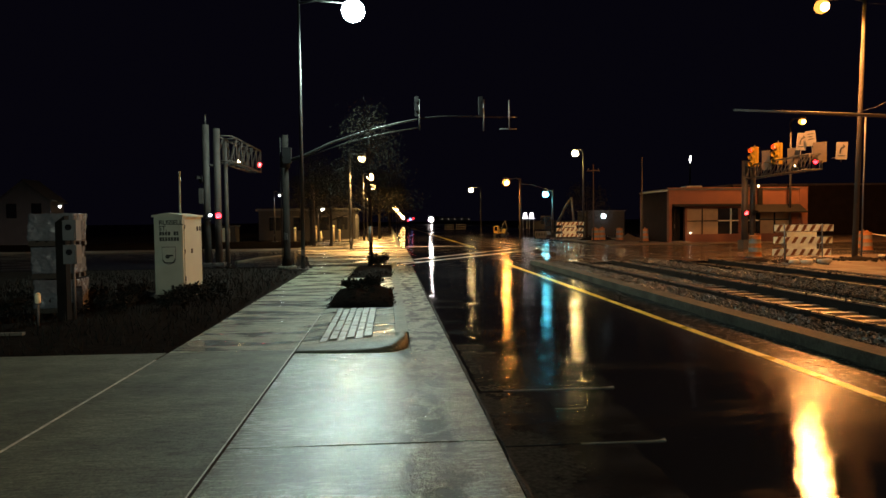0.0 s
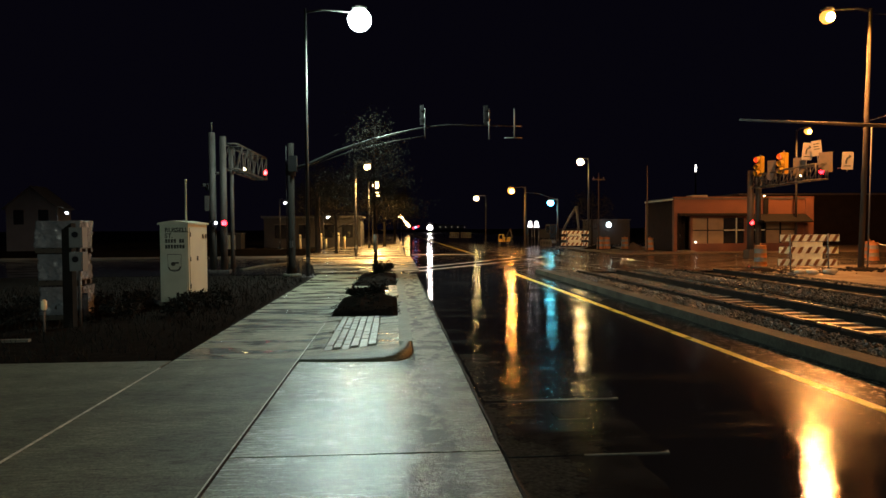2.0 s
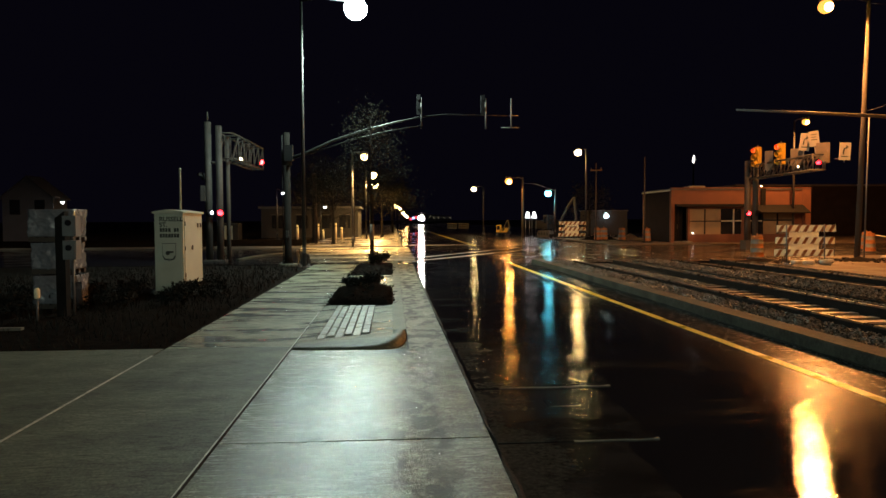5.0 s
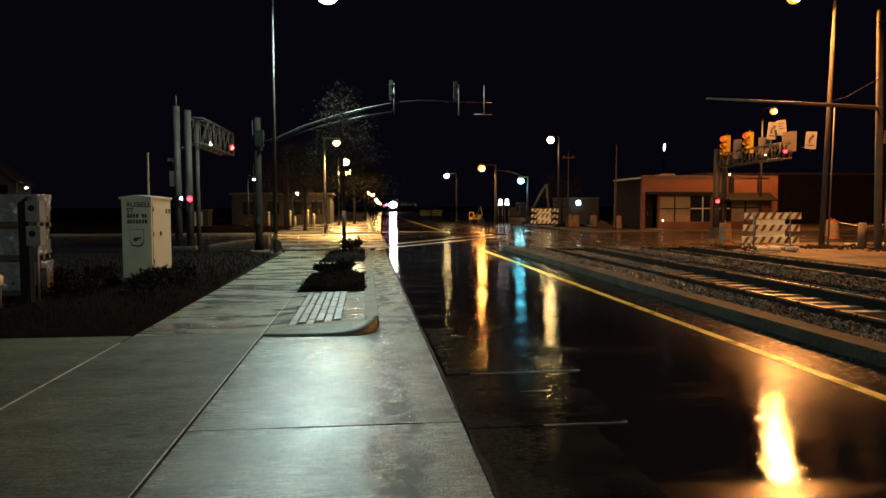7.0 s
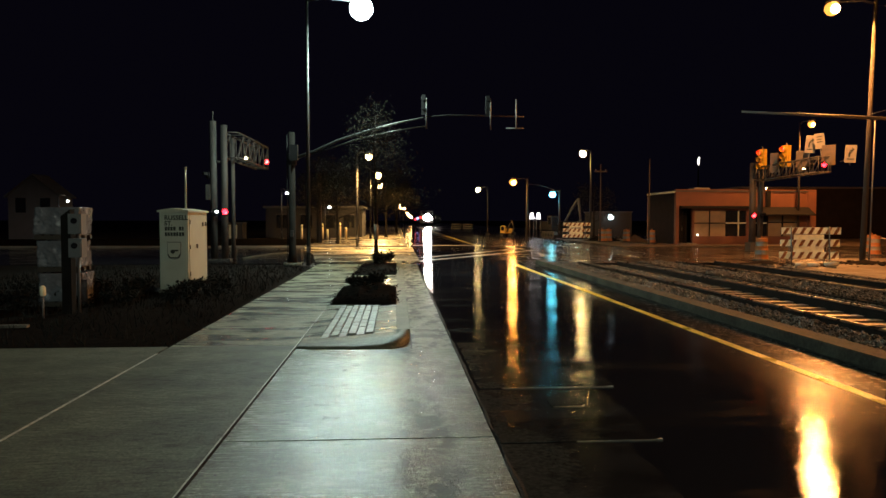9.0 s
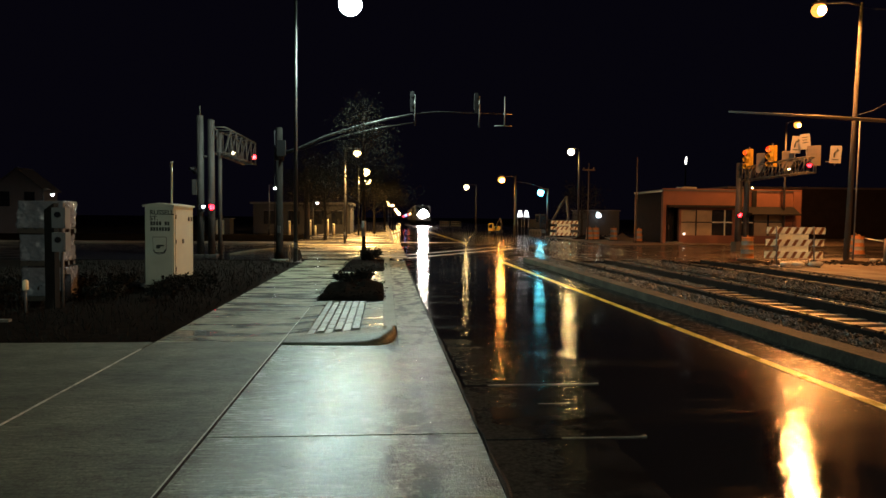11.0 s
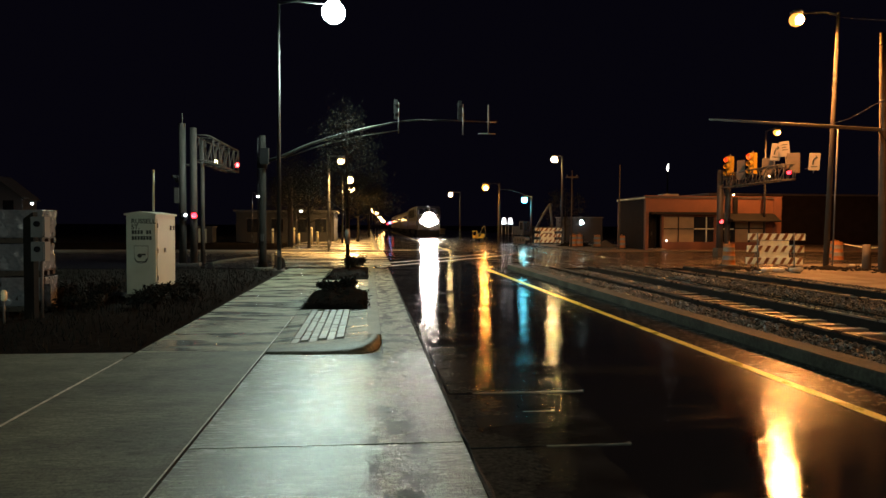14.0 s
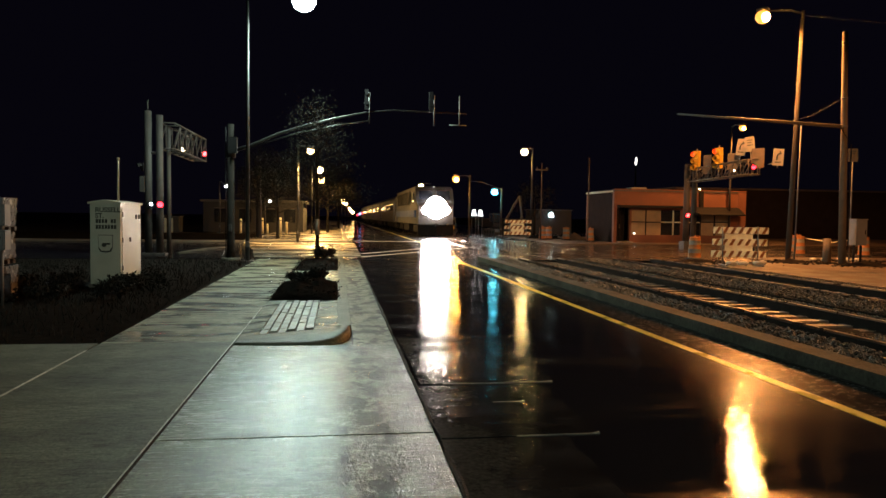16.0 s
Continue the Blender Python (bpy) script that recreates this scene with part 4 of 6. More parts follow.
part("cross_tie", tubed([(-7.24, 28.7, 3.9), (-6.82, 28.7, 3.9)], 0.06, n=8), M["steelgrey"], left)
flasher(left, (-6.74, 28.45, 1.92), 0, True)
flasher(left, (-7.12, 28.40, 1.90), 0, False)
flasher(left, (-6.2, 34.4, 4.38), 20, True)
flasher(left, (-7.42, 28.5, 3.35), -60, False)
part("work_light", made(ball, (-7.02, 28.25, 1.93), 0.055), G["cold"], left, "small white indicator")
part("work_light", made(ball, (-6.9, 33.0, 4.4), 0.11), G["whiteglow"], left, "small white indicator")
part("junction_box", boxed(-7.5, -7.34, 28.5, 28.7, 2.4, 3.0, w=0.02), M["steelgrey"], left)

right = thing("crossing_gantry", pose(0, 0, 0), "dark steel crossing gantry carrying lights and signs", "crossing signal", "crossing gantries")
part("column", tubed([(18.58, 36, 0), (18.58, 36, 4.6)], [0.17, 0.16], n=16), M["steelgrey"], right)
part("column", tubed([(19.0, 36, 0), (19.0, 36, 4.3)], [0.15, 0.14], n=16), M["steelgrey"], right)
bm = bmesh.new()
truss(bm, (18.85, 36.0, 3.66), (18.33, 29.4, 3.68), 0.66, 0.26, 9, 0.04)
part("truss_arm", bm, M["trusssteel"], right, "open steel truss arm")
part("pedestal", boxed(18.35, 19.25, 35.7, 36.3, 0, 0.45, w=0.03), M["steelgrey"], right)
flasher(right, (18.5, 35.7, 1.86), 0, True)
flasher(right, (18.95, 35.7, 1.86), 40, False)
flasher(right, (18.42, 29.6, 4.02), 0, True)
flasher(right, (18.52, 30.9, 3.98), 10, False)
part("work_light", made(ball, (18.66, 31.5, 3.98), 0.055), G["whiteglow"], right, "small white indicator")
part("work_light", made(ball, (18.75, 28.5, 4.15), 0.06), G["whiteglow"], right, "small white indicator")
part("work_light", made(ball, (19.1, 35.6, 3.25), 0.035), G["whiteglow"], right, "small white indicator")


def traffic_signal(m, label, lit):
    """Yellow three-lens signal head on a stem."""
    ob = thing("traffic_signal", m, label, "traffic signal", "signals by the railway")
    for k in range(3):
        z = 0.19 + 0.34 * k
        bx = part("lens_box", boxed(-0.17, 0.17, -0.1, 0.12, z - 0.165, z + 0.165, w=0.03), M["sigyellow"], ob)
        vis = bmesh.new()
        tube(vis, [(0, -0.1, z), (0, -0.32, z - 0.03)], 0.13, n=14, caps=False)
        part("visor", vis, M["sigyellow"], bx)
        part("lens", tubed([(0, -0.1, z), (0, -0.125, z)], [0.12, 0.1], n=14), G["signal"] if (k == 2 and lit) else M["glass"], bx, "red lens, lit" if (k == 2 and lit) else "dark lens")
    part("stem", tubed([(0, 0.02, -0.35), (0, 0.02, 1.15)], 0.03, n=8), M["galv"], ob)
    return ob


def sign(m, w, h, label, face="signface", arrow=False, bars=0, stem=1.0):
    """A flat road sign: plate with rolled edge, stem and its marks."""
    ob = thing("road_sign", m, label, "road sign", "signs on the gantry")
    part("plate", boxed(-w / 2, w / 2, -0.012, 0.012, 0, h, w=0.006), M[face], ob)
    part("stem", tubed([(0, 0.04, -stem), (0, 0.04, h)], 0.025, n=8), M["galv"], ob)
    if arrow:
        bm = bmesh.new()
        box(bm, -0.1 * w - 0.04, -0.1 * w + 0.02, -0.02, -0.013, 0.32 * h, 0.55 * h)
        tube(bm, [(-0.1 * w - 0.01, -0.017, 0.5 * h), (-0.06 * w, -0.017, 0.66 * h), (0.1 * w, -0.017, 0.72 * h)], 0.03, n=6)
        a = [bm.verts.new((x * w, -0.018, z * h)) for x, z in ((0.08, 0.60), (0.30, 0.74), (0.08, 0.88))]
        bm.faces.new(a)
        part("arrow", bm, M["ink"], ob, "black turn arrow")
    for k in range(bars):
        z = h * (0.78 - 0.17 * k) if not arrow else h * (0.2 - 0.1 * k)
        part("text_bar", boxed(-w * 0.3, w * 0.3 - 0.04 * (k % 2), -0.018, -0.012, z - 0.03 * h, z + 0.03 * h), M["ink"], ob)
    return ob


# signals and signs are set on the gantry to fit the camera's view
traffic_signal(pose(18.65, 35.2, 4.2, 0, 0, -70), "yellow signal head beside the crossing gantry", True)
traffic_signal(pose(18.6, 32.9, 4.15, 0, 0, -70), "yellow signal head on the gantry arm", True)
sign(pose(18.45, 33.7, 3.95, 0, 0, -50), 0.4, 0.95, "tan back of a road sign", "signback", stem=0.3)
sign(pose(18.55, 31.5, 4.0, 0, 0, -40), 0.5, 0.8, "tan back of a road sign", "signback", stem=0.35)
sign(pose(18.75, 29.8, 4.0, 0, 0, -45), 0.55, 0.88, "large tan sign board on the gantry arm", "signback", stem=0.35)
sign(pose(18.5, 29.4, 4.05, 0, 0, -35), 0.34, 0.45, "small tan sign board on the gantry arm", "signback", stem=0.4)
sign(pose(18.6, 31.0, 4.65, 0, 6, -30), 0.42, 0.78, "white sign with a black turn arrow", "signface", True, 1, 1.0)
sign(pose(18.75, 30.4, 4.78, 0, -6, -30), 0.4, 0.68, "white road sign with three lines of text", "signface", False, 3, 1.1)
last = sign(pose(18.6, 28.1, 3.98, 0, 3, -25), 0.42, 0.72, "white sign with a black turn arrow", "signface", True, 1, 0.1)
part("bracket", tubed([(0, 0.04, 0.1), (-0.25, 0.7, 0.1)], 0.02, n=6), M["galv"], last)
sign(pose(19.4, 24.6, 3.9, 0, 0, -20), 0.34, 0.5, "small unlit road sign on a post", "signback", False, 2, 3.9)


# equipment cabinet in the planting bed
def lettering(parent, name, text, size, at, material, label=""):
    cu = bpy.data.curves.new(name, "FONT")
    cu.body, cu.size, cu.extrude, cu.offset = text, size, 0.001, 0.004
    tmp = new(name, cu)
    me = bpy.data.meshes.new_from_object(tmp.evaluated_get(bpy.context.evaluated_depsgraph_get()))
    bpy.data.objects.remove(tmp)
    me.materials.append(material)
    ob = new(name, me)
    ob.parent = parent
    ob.matrix_basis = at
    if label:
        ob["label"] = label
    return ob


cab = thing("equipment_cabinet", pose(-4.91, 16.0, 0, 0, 0, -3), "cream steel railway equipment cabinet with black stencilling", "equipment cabinet")
part("plinth", boxed(-0.34, 0.34, -0.02, 1.33, -0.1, 0.06, w=0.02), M["kerb"], cab)
part("body", boxed(-0.31, 0.31, 0, 1.3, 0.05, 1.79, w=0.015), M["cabinet"], cab)
roof = bmesh.new()
prism(roof, [(-0.34, 1.77), (0.34, 1.77), (0.34, 1.81), (0.0, 1.86), (-0.34, 1.81)], -0.06, 1.36)
for v in roof.verts:
    v.co = Vector((v.co.x, v.co.z, v.co.y))
part("roof", roof, M["cabinet"], cab, "low pitched metal lid")
part("front_door", boxed(-0.28, 0.28, -0.014, 0.004, 0.12, 1.72, w=0.008), M["cabinet"], cab)
part("side_door", boxed(0.305, 0.322, 0.08, 1.22, 0.12, 1.70, w=0.008), M["cabinet"], cab)
for z in (0.4, 1.0, 1.55):
    part("hinge", tubed([(0.325, 0.1, z - 0.05), (0.325, 0.1, z + 0.05)], 0.014, n=8), M["galv"], cab)
for y, z in ((0.55, 1.0), (0.95, 1.5), (1.15, 1.5)):
    part("latch", boxed(0.322, 0.345, y - 0.03, y + 0.03, z - 0.05, z + 0.05, w=0.006), M["galv"], cab)
shield = [(-0.13, 1.10), (0.15, 1.10), (0.145, 0.84), (0.11, 0.77), (0.01, 0.74), (-0.09, 0.77), (-0.125, 0.84)]


def plate(grow, t):
    bm = bmesh.new()
    prism(bm, [(0.01 + (x - 0.01) * grow, 0.93 + (z - 0.93) * grow) for x, z in shield][::-1], 0, t)
    return bm


hatch = part("access_hatch", plate(1.0, 0.02), M["cabinet"], cab, "shield-shaped cover with a dark lock", at=pose(0, -0.016, 0, 90, 0, 0))
part("rim", plate(1.1, 0.008), M["boxgrey"], hatch, "grey rim")
# ink-dark tubes draw the shade along the hatch's lower rim
for a, b in (((-0.125, 0.84), (-0.08, 0.765)), ((-0.08, 0.765), (0.10, 0.765)), ((0.10, 0.765), (0.145, 0.84))):
    part("painted_gap_shade", tubed([(a[0], a[1], 0.02), (b[0], b[1], 0.02)], 0.012, n=6), M["ink"], hatch)
part("lock", tubed([(-0.01, 0.9, 0.015), (-0.01, 0.9, 0.05)], 0.045, n=14), M["ink"], hatch)
part("handle", boxed(0.0, 0.11, 0.905, 0.94, 0.018, 0.045, w=0.008), M["ink"], hatch)
part("mast", tubed([(0.1, 0.5, 1.8), (0.1, 0.5, 2.75)], [0.024, 0.02], n=10), M["cabinet"], cab, "white vent mast")
part("mast_cap", tubed([(0.1, 0.5, 2.73), (0.1, 0.5, 2.8)], 0.03, n=10), M["cabinet"], cab)
lettering(cab, "lettering", "RUSSELL", 0.14, pose(-0.2, -0.018, 1.60, 90), M["ink"], "black stencilled word")
lettering(cab, "lettering", "ST.", 0.14, pose(-0.2, -0.018, 1.475, 90), M["ink"], "black stencilled word")
for z, ws in ((1.365, (0.05, 0.045, 0.045, 0.05, 0.0, 0.05, 0.04)), (1.24, (0.05, 0.045, 0.045, 0.05, 0.045, 0.05, 0.05))):
    x = -0.19
    for w in ws:
        if w:
            part("text_bar", boxed(x, x + w, -0.019, -0.013, z, z + 0.085), M["ink"], cab)
        x += 0.062


# wrapped stack of goods and the timber meter post before it
def bundle(m, w, d, h, tilt, label):
    ob = thing("wrapped_bundle", m, label, "wrapped bundle", "stacked bundles")
    for i in range(5):
        x = -w / 2 + 0.02 + (w - 0.14) * i / 4
        part("pallet_slat", boxed(x, x + 0.1, -d / 2, d / 2, 0.075, 0.095), M["oldpole"], ob)
    for y in (-d / 2, -0.05, d / 2 - 0.1):
        part("pallet_bearer", boxed(-w / 2, w / 2, y, y + 0.1, 0.0, 0.075), M["oldpole"], ob)
    bm = bmesh.new()
    bmesh.ops.create_cube(bm, size=1.0)
    bmesh.ops.subdivide_edges(bm, edges=bm.edges, cuts=27, use_grid_fill=True)
    for v in bm.verts:
        p = v.co.copy()
        edge = max(abs(p.x), abs(p.y))
        v.co = Vector((p.x * w, p.y * d, 0.095 + (p.z + 0.5) * h))
        n = noise.noise(Vector((p.x * 5 + tilt, p.y * 5, p.z * 7))) * 0.010 + noise.noise(Vector((p.x * 14, p.y * 14 + tilt, p.z * 11))) * 0.006
        crease = max(0.0, 0.16 - abs(noise.noise(Vector((p.x * 4 + tilt * 3, p.y * 4, p.z * 2.5 + p.x * 2))))) * 0.05
        n += crease - 0.006 * max(0.0, 0.1 - abs(noise.noise(Vector((p.x * 9, p.y * 9 + tilt, p.z * 4))))) * 10
        v.co += Vector((p.x, p.y, 0.3 * p.z)) * n * 2
        v.co.x += tilt * 0.02 * p.z
    for f in bm.faces:
        f.smooth = True
    part("wrap", bm, M["wrap"], ob, "crumpled clear plastic wrap")
    return ob


bundle(pose(-6.2, 13.75, 0.0, 0, 0, 4), 0.74, 0.62, 0.52, 1.0, "bundle in torn plastic wrap on a pallet")
bundle(pose(-6.23, 13.75, 0.64, 0, 0, 2), 0.72, 0.6, 0.48, -1.0, "bundle in clear plastic wrap on a pallet")
bundle(pose(-6.24, 13.75, 1.235, 0, 0, 3), 0.78, 0.64, 0.50, 2.0, "bundle in shiny plastic wrap on a pallet")
torn = bmesh.new()
grid = [[torn.verts.new((0.33 + 0.18 * u / 6 + 0.05 * noise.noise((u, v, 3)), -0.05 + 0.06 * noise.noise((u * 0.8, v * 0.8, 1)), 0.62 - 0.44 * v / 8 + 0.02 * noise.noise((u, v, 7)))) for u in range(7)] for v in range(9)]
for a, b in zip(grid, grid[1:]):
    for i in range(6):
        f = torn.faces.new((a[i], a[i + 1], b[i + 1], b[i]))
        f.smooth = True
bmesh.ops.solidify(torn, geom=torn.faces[:], thickness=0.006)
tagged(part("loose_plastic", torn, M["wrap"], at=pose(-6.18, 13.42, -0.12)), "loose flap of plastic wrap hanging down", "plastic sheet")

post = thing("meter_post", pose(-5.63, 12.6, 0), "dark timber post with two meter boxes", "meter post")
pm = bmesh.new()
box(pm, -0.10, 0.06, -0.09, 0.09, -0.1, 1.78)
for v in pm.verts:
    if v.co.z > 1 and v.co.x < 0:
        v.co.z -= 0.12
bevel(pm, 0.012)
part("timber", pm, M["oldwood"], post)
for z0, z1 in ((1.36, 1.70), (0.96, 1.28)):
    bx = part("meter_box", boxed(0.08, 0.30, -0.22, -0.02, z0, z1, w=0.02), M["boxgrey"], post, "grey steel meter box")
    part("cover", boxed(0.1, 0.28, -0.235, -0.218, z0 + 0.04, z1 - 0.05, w=0.01), M["boxgrey"], bx)
    part("meter", tubed([(0.19, -0.23, z1 - 0.12), (0.19, -0.27, z1 - 0.12)], 0.05, n=14), M["glass"], bx, "round glass meter")
part("conduit", tubed([(0.19, -0.08, 0), (0.19, -0.08, 0.97)], 0.022, n=8), M["galv"], post)
part("conduit", tubed([(0.19, -0.08, 1.27), (0.19, -0.08, 1.37)], 0.022, n=8), M["galv"], post)
marker = thing("bollard", pose(-5.80, 12.0, 0), "thin stake with a white cap in the mulch", "marker stake")
part("shaft", tubed([(0, 0, -0.05), (0, 0, 0.36)], 0.018, n=10), M["boxgrey"], marker)
part("cap", tubed([(0, 0, 0.34), (0, 0, 0.36), (0, 0, 0.49), (0, 0, 0.52)], [0.02, 0.045, 0.045, 0.02], n=12), M["board"], marker, "white plastic cap")
board = tagged(part("timber_plank", boxed(-0.5, 0.5, -0.05, 0.05, -0.01, 0.03, w=0.006), M["kerb"], at=pose(-6.0, 10.9, 0, 0, 0, 2)), "pale plank lying on the dark mulch", "plank")


# barricades, barrels and sandbags of the roadworks
def barricade(m, w, h, label, stripes=7, panel=True, lean=0.06, text=True):
    ob = thing("barricade", m, label, "barricade", "road barricades")
    for k, z in enumerate((0.27, 0.67, 1.07)):
        z *= h / 1.32
        bd = part("board", boxed(-w / 2 + 0.03 * (k - 1), w / 2 + 0.03 * (k - 1), -0.02, 0.02, z, z + 0.22 * h / 1.32, w=0.006), M["board"], ob, "white reflective board")
        bm = bmesh.new()
        step, hh = w / stripes, 0.22 * h / 1.32
        for i in range(stripes):
            x = -w / 2 + 0.03 * (k - 1) + step * i + step * 0.1
            a = [bm.verts.new(p) for p in ((x, -0.024, z + 0.004), (x + step * 0.42, -0.024, z + 0.004), (min(x + step * 0.88, w / 2 + 0.03 * (k - 1)), -0.024, z + hh - 0.004), (x + step * 0.46, -0.024, z + hh - 0.004))]
            f = bm.faces.new(a)
        bmesh.ops.solidify(bm, geom=bm.faces[:], thickness=0.002)
        part("stripes", bm, M["orange"], bd, "slanting orange stripes")
    for s in (-1, 1):
        x = s * w * 0.32
        part("upright", tubed([(x, -0.05 - lean, 0.02), (x, -0.035, h)], 0.025, n=8), M["galv"], ob)
        part("foot", boxed(x - 0.035, x + 0.035, -0.65, 0.6, 0, 0.05, w=0.008), M["galv"], ob)
        part("brace", tubed([(x, 0.5, 0.04), (x, 0.0, 0.7 * h)], 0.018, n=6), M["galv"], ob)
    if panel:
        pn = part("sign_panel", boxed(-w * 0.27, w * 0.24, 0.022, 0.04, 0.34 * h, 0.80 * h, w=0.006), M["board"], ob, "blank cream sign panel")
        for k in range(2 if text else 0):
            part("text_bar", boxed(-w * 0.2, w * 0.16, 0.016, 0.0215, h * (0.68 - 0.13 * k), h * (0.72 - 0.13 * k)), M["sand"], pn)
    return ob


barricade(pose(14.1, 23.35, 0.012, 0, 0, -14), 1.88, 1.38, "orange and white striped barricade on sandbagged feet", text=False)
barricade(pose(13.1, 51.0, 0.05, 0, 0, -6), 1.95, 1.42, "orange and white barricade with a text panel", stripes=6)
barricade(pose(9.4, 112, 0.0), 1.5, 1.1, "distant white striped barricade across the street", stripes=4, panel=False)
barricade(pose(11.25, 112, 0.0), 1.6, 1.1, "distant white striped barricade across the street", stripes=4, panel=False)


def barrel(m, label, s=1.0):
    ob = thing("traffic_barrel", m, label, "traffic barrel", "traffic barrels")
    zs = (0.07, 0.25, 0.42, 0.59, 0.76, 0.90)
    for k in range(5):
        r0, r1 = 0.27 - 0.05 * zs[k], 0.27 - 0.05 * zs[k + 1]
        part("band", tubed([(0, 0, zs[k]), (0, 0, zs[k] + 0.02), (0, 0, zs[k + 1] - 0.02), (0, 0, zs[k + 1])], [r0, r0 - 0.012, r1 - 0.012, r1], n=20), M["signface"] if k in (1, 3) else M["orange"], ob, "white band" if k in (1, 3) else "")
    part("rubber_base", tubed([(0, 0, 0), (0, 0, 0.04), (0, 0, 0.07)], [0.38, 0.38, 0.29], n=20), M["rubber"], ob)
    part("handle", tubed([(-0.08, 0, 0.89), (-0.07, 0, 0.97), (0.07, 0, 0.97), (0.08, 0, 0.89)], 0.02, n=6), M["orange"], ob)
    return ob


for x, y, z in ((14.5, 27.3, 0.0), (17.05, 46.5, 0.05), (14.75, 50.2, 0.05), (15.35, 50.6, 0.05), (16.35, 49.6, 0.05), (21.8, 31.0, 0.0), (24.4, 30.0, 0.0), (23.4, 33.5, 0.0)):
    barrel(pose(x, y, z, 0, 0, random.uniform(0, 90)), "orange plastic barrel with dirty white bands")
tape = tagged(part("caution_tape", tubed([(21.8, 31.0, 0.85), (23.0, 30.5, 0.62), (24.4, 30.0, 0.85)], 0.02, n=5), M["board"]), "sagging tape strung between barrels", "tape")


def sack(m, label, sx=0.2, sy=0.13, sz=0.08):
    bm = bmesh.new()
    ball(bm, (0, 0, 0.07), 1.0, 1.0, 16, 10)
    for v in bm.verts:
        d = v.co - Vector((0, 0, 0.07))
        k = 1 + 0.18 * noise.noise(v.co * 2.3 + Vector((m.translation.x, 0, 0)))
        v.co = Vector((math.copysign(abs(d.x) ** 0.7, d.x) * sx * k, math.copysign(abs(d.y) ** 0.7, d.y) * sy * k, max(0, 0.07 + d.z * sz * k)))
    ob = part("sandbag", bm, M["sack"], at=m)
    return tagged(ob, label, "sandbag", "sandbags")


for x, y, a in ((13.45, 22.75, 20), (13.8, 22.62, -30), (14.75, 22.95, 50), (14.5, 22.8, 0)):
    sack(pose(x, y, 0.06, 0, 0, a), "pale sandbag weighing down the barricade")
for i in range(7):
    sack(pose(19.0 + 0.32 * i, 26.2 + random.uniform(-0.4, 0.4), 0.01, 0, 0, random.uniform(0, 180)), "pale broken lump beside the lamp pole", 0.17, 0.12, 0.06)


def heap(at, r, h, label, material):
    bm = bmesh.new()
    k, rings = 22, 7
    top = bm.verts.new((0, 0, h))
    prev = None
    for j in range(1, rings + 1):
        u = j / rings
        ring = []
        for i in range(k):
            a = i * math.tau / k
            rr = r * u * (1 + 0.25 * noise.noise((math.cos(a) * 1.5 + at[0], math.sin(a) * 1.5, 0)))
            ring.append(bm.verts.new((rr * math.cos(a), rr * math.sin(a) * 0.6, h * (1 - u) ** 1.1 + 0.12 * h * noise.noise((rr * math.cos(a) * 3, rr * math.sin(a) * 3, at[1])) * (j < rings) - 0.02)))
        if prev is None:
            for i in range(k):
                bm.faces.new((top, ring[i], ring[(i + 1) % k]))
        else:
            for i in range(k):
                bm.faces.new((prev[i], ring[i], ring[(i + 1) % k], prev[(i + 1) % k]))
        prev = ring
    return tagged(part("dirt_mound", bm, material, at=pose(*at)), label, "dirt heap", "dirt heaps")


heap((17.2, 50.3, 0.04), 1.2, 0.55, "low heap of pale dirt beside the barrels", M["sand"])
heap((15.6, 52.5, 0.04), 1.6, 0.5, "low heap of dark dirt behind the barrels", M["soil"])
heap((17.4, 25.3, 0.0), 1.1, 0.16, "trampled dirt round the lamp pole", M["soil"])
heap((19.2, 23.4, 0.0), 1.3, 0.2, "trampled dirt round the signal mast", M["soil"])
heap((13.6, 25.5, 0.0), 1.2, 0.12, "trampled dirt before the barricade", M["soil"])

# the low building across the street
shop = thing("shop_building", pose(0, 0, 0.04), "low flat-roofed orange brick shop with boarded windows", "building")
F, X0, X1, TOP = 45.0, 18.1, 27.45, 3.42
for name, a in (("wall", (X0, X0 + 0.22, F, F + 0.3, 0, 2.45)), ("wall", (X0, X1, F, F + 0.3, 2.45, TOP)), ("wall", (19.22, 26.5, F, F + 0.3, 0, 0.53)),
                ("pier", (19.22, 19.34, F, F + 0.3, 0.53, 2.45)), ("pier", (22.85, 23.15, F, F + 0.3, 0.53, 2.45)), ("wall", (26.45, X1, F, F + 0.3, 0, 2.45)),
                ("wall", (19.34, 22.85, F, F + 0.3, 2.2, 2.45)), ("wall", (X1 - 0.3, X1, F + 0.3, F + 5, 0, TOP)),
                ("wall", (X0, X1, F + 5, F + 5.3, 0, TOP))):
    part(name, boxed(*a), M["brick"], shop)
# shade on the side wall comes from its darker brick colour
part("side_wall", boxed(X0, X0 + 0.3, F + 0.3, F + 5, 0, TOP), M["shadebrick"], shop, "side wall in brick darkened for shade")
part("end_pier", boxed(26.95, 27.51, F - 0.06, F + 0.2, 0, TOP + 0.05, w=0.01), M["brick"], shop)
part("roof", boxed(X0 - 0.05, X1 + 0.05, F - 0.05, F + 5.3, TOP, TOP + 0.1, w=0.02), M["roof"], shop)
part("coping", boxed(X0 - 0.08, X1 + 0.08, F - 0.08, F + 0.12, TOP + 0.1, TOP + 0.16, w=0.01), M["brick"], shop)
part("side_gutter", tubed([(X0 - 0.12, F, TOP - 0.02), (X0 - 0.12, F + 5, TOP - 0.02)], 0.06, n=8), M["cabinet"], shop, "white gutter")
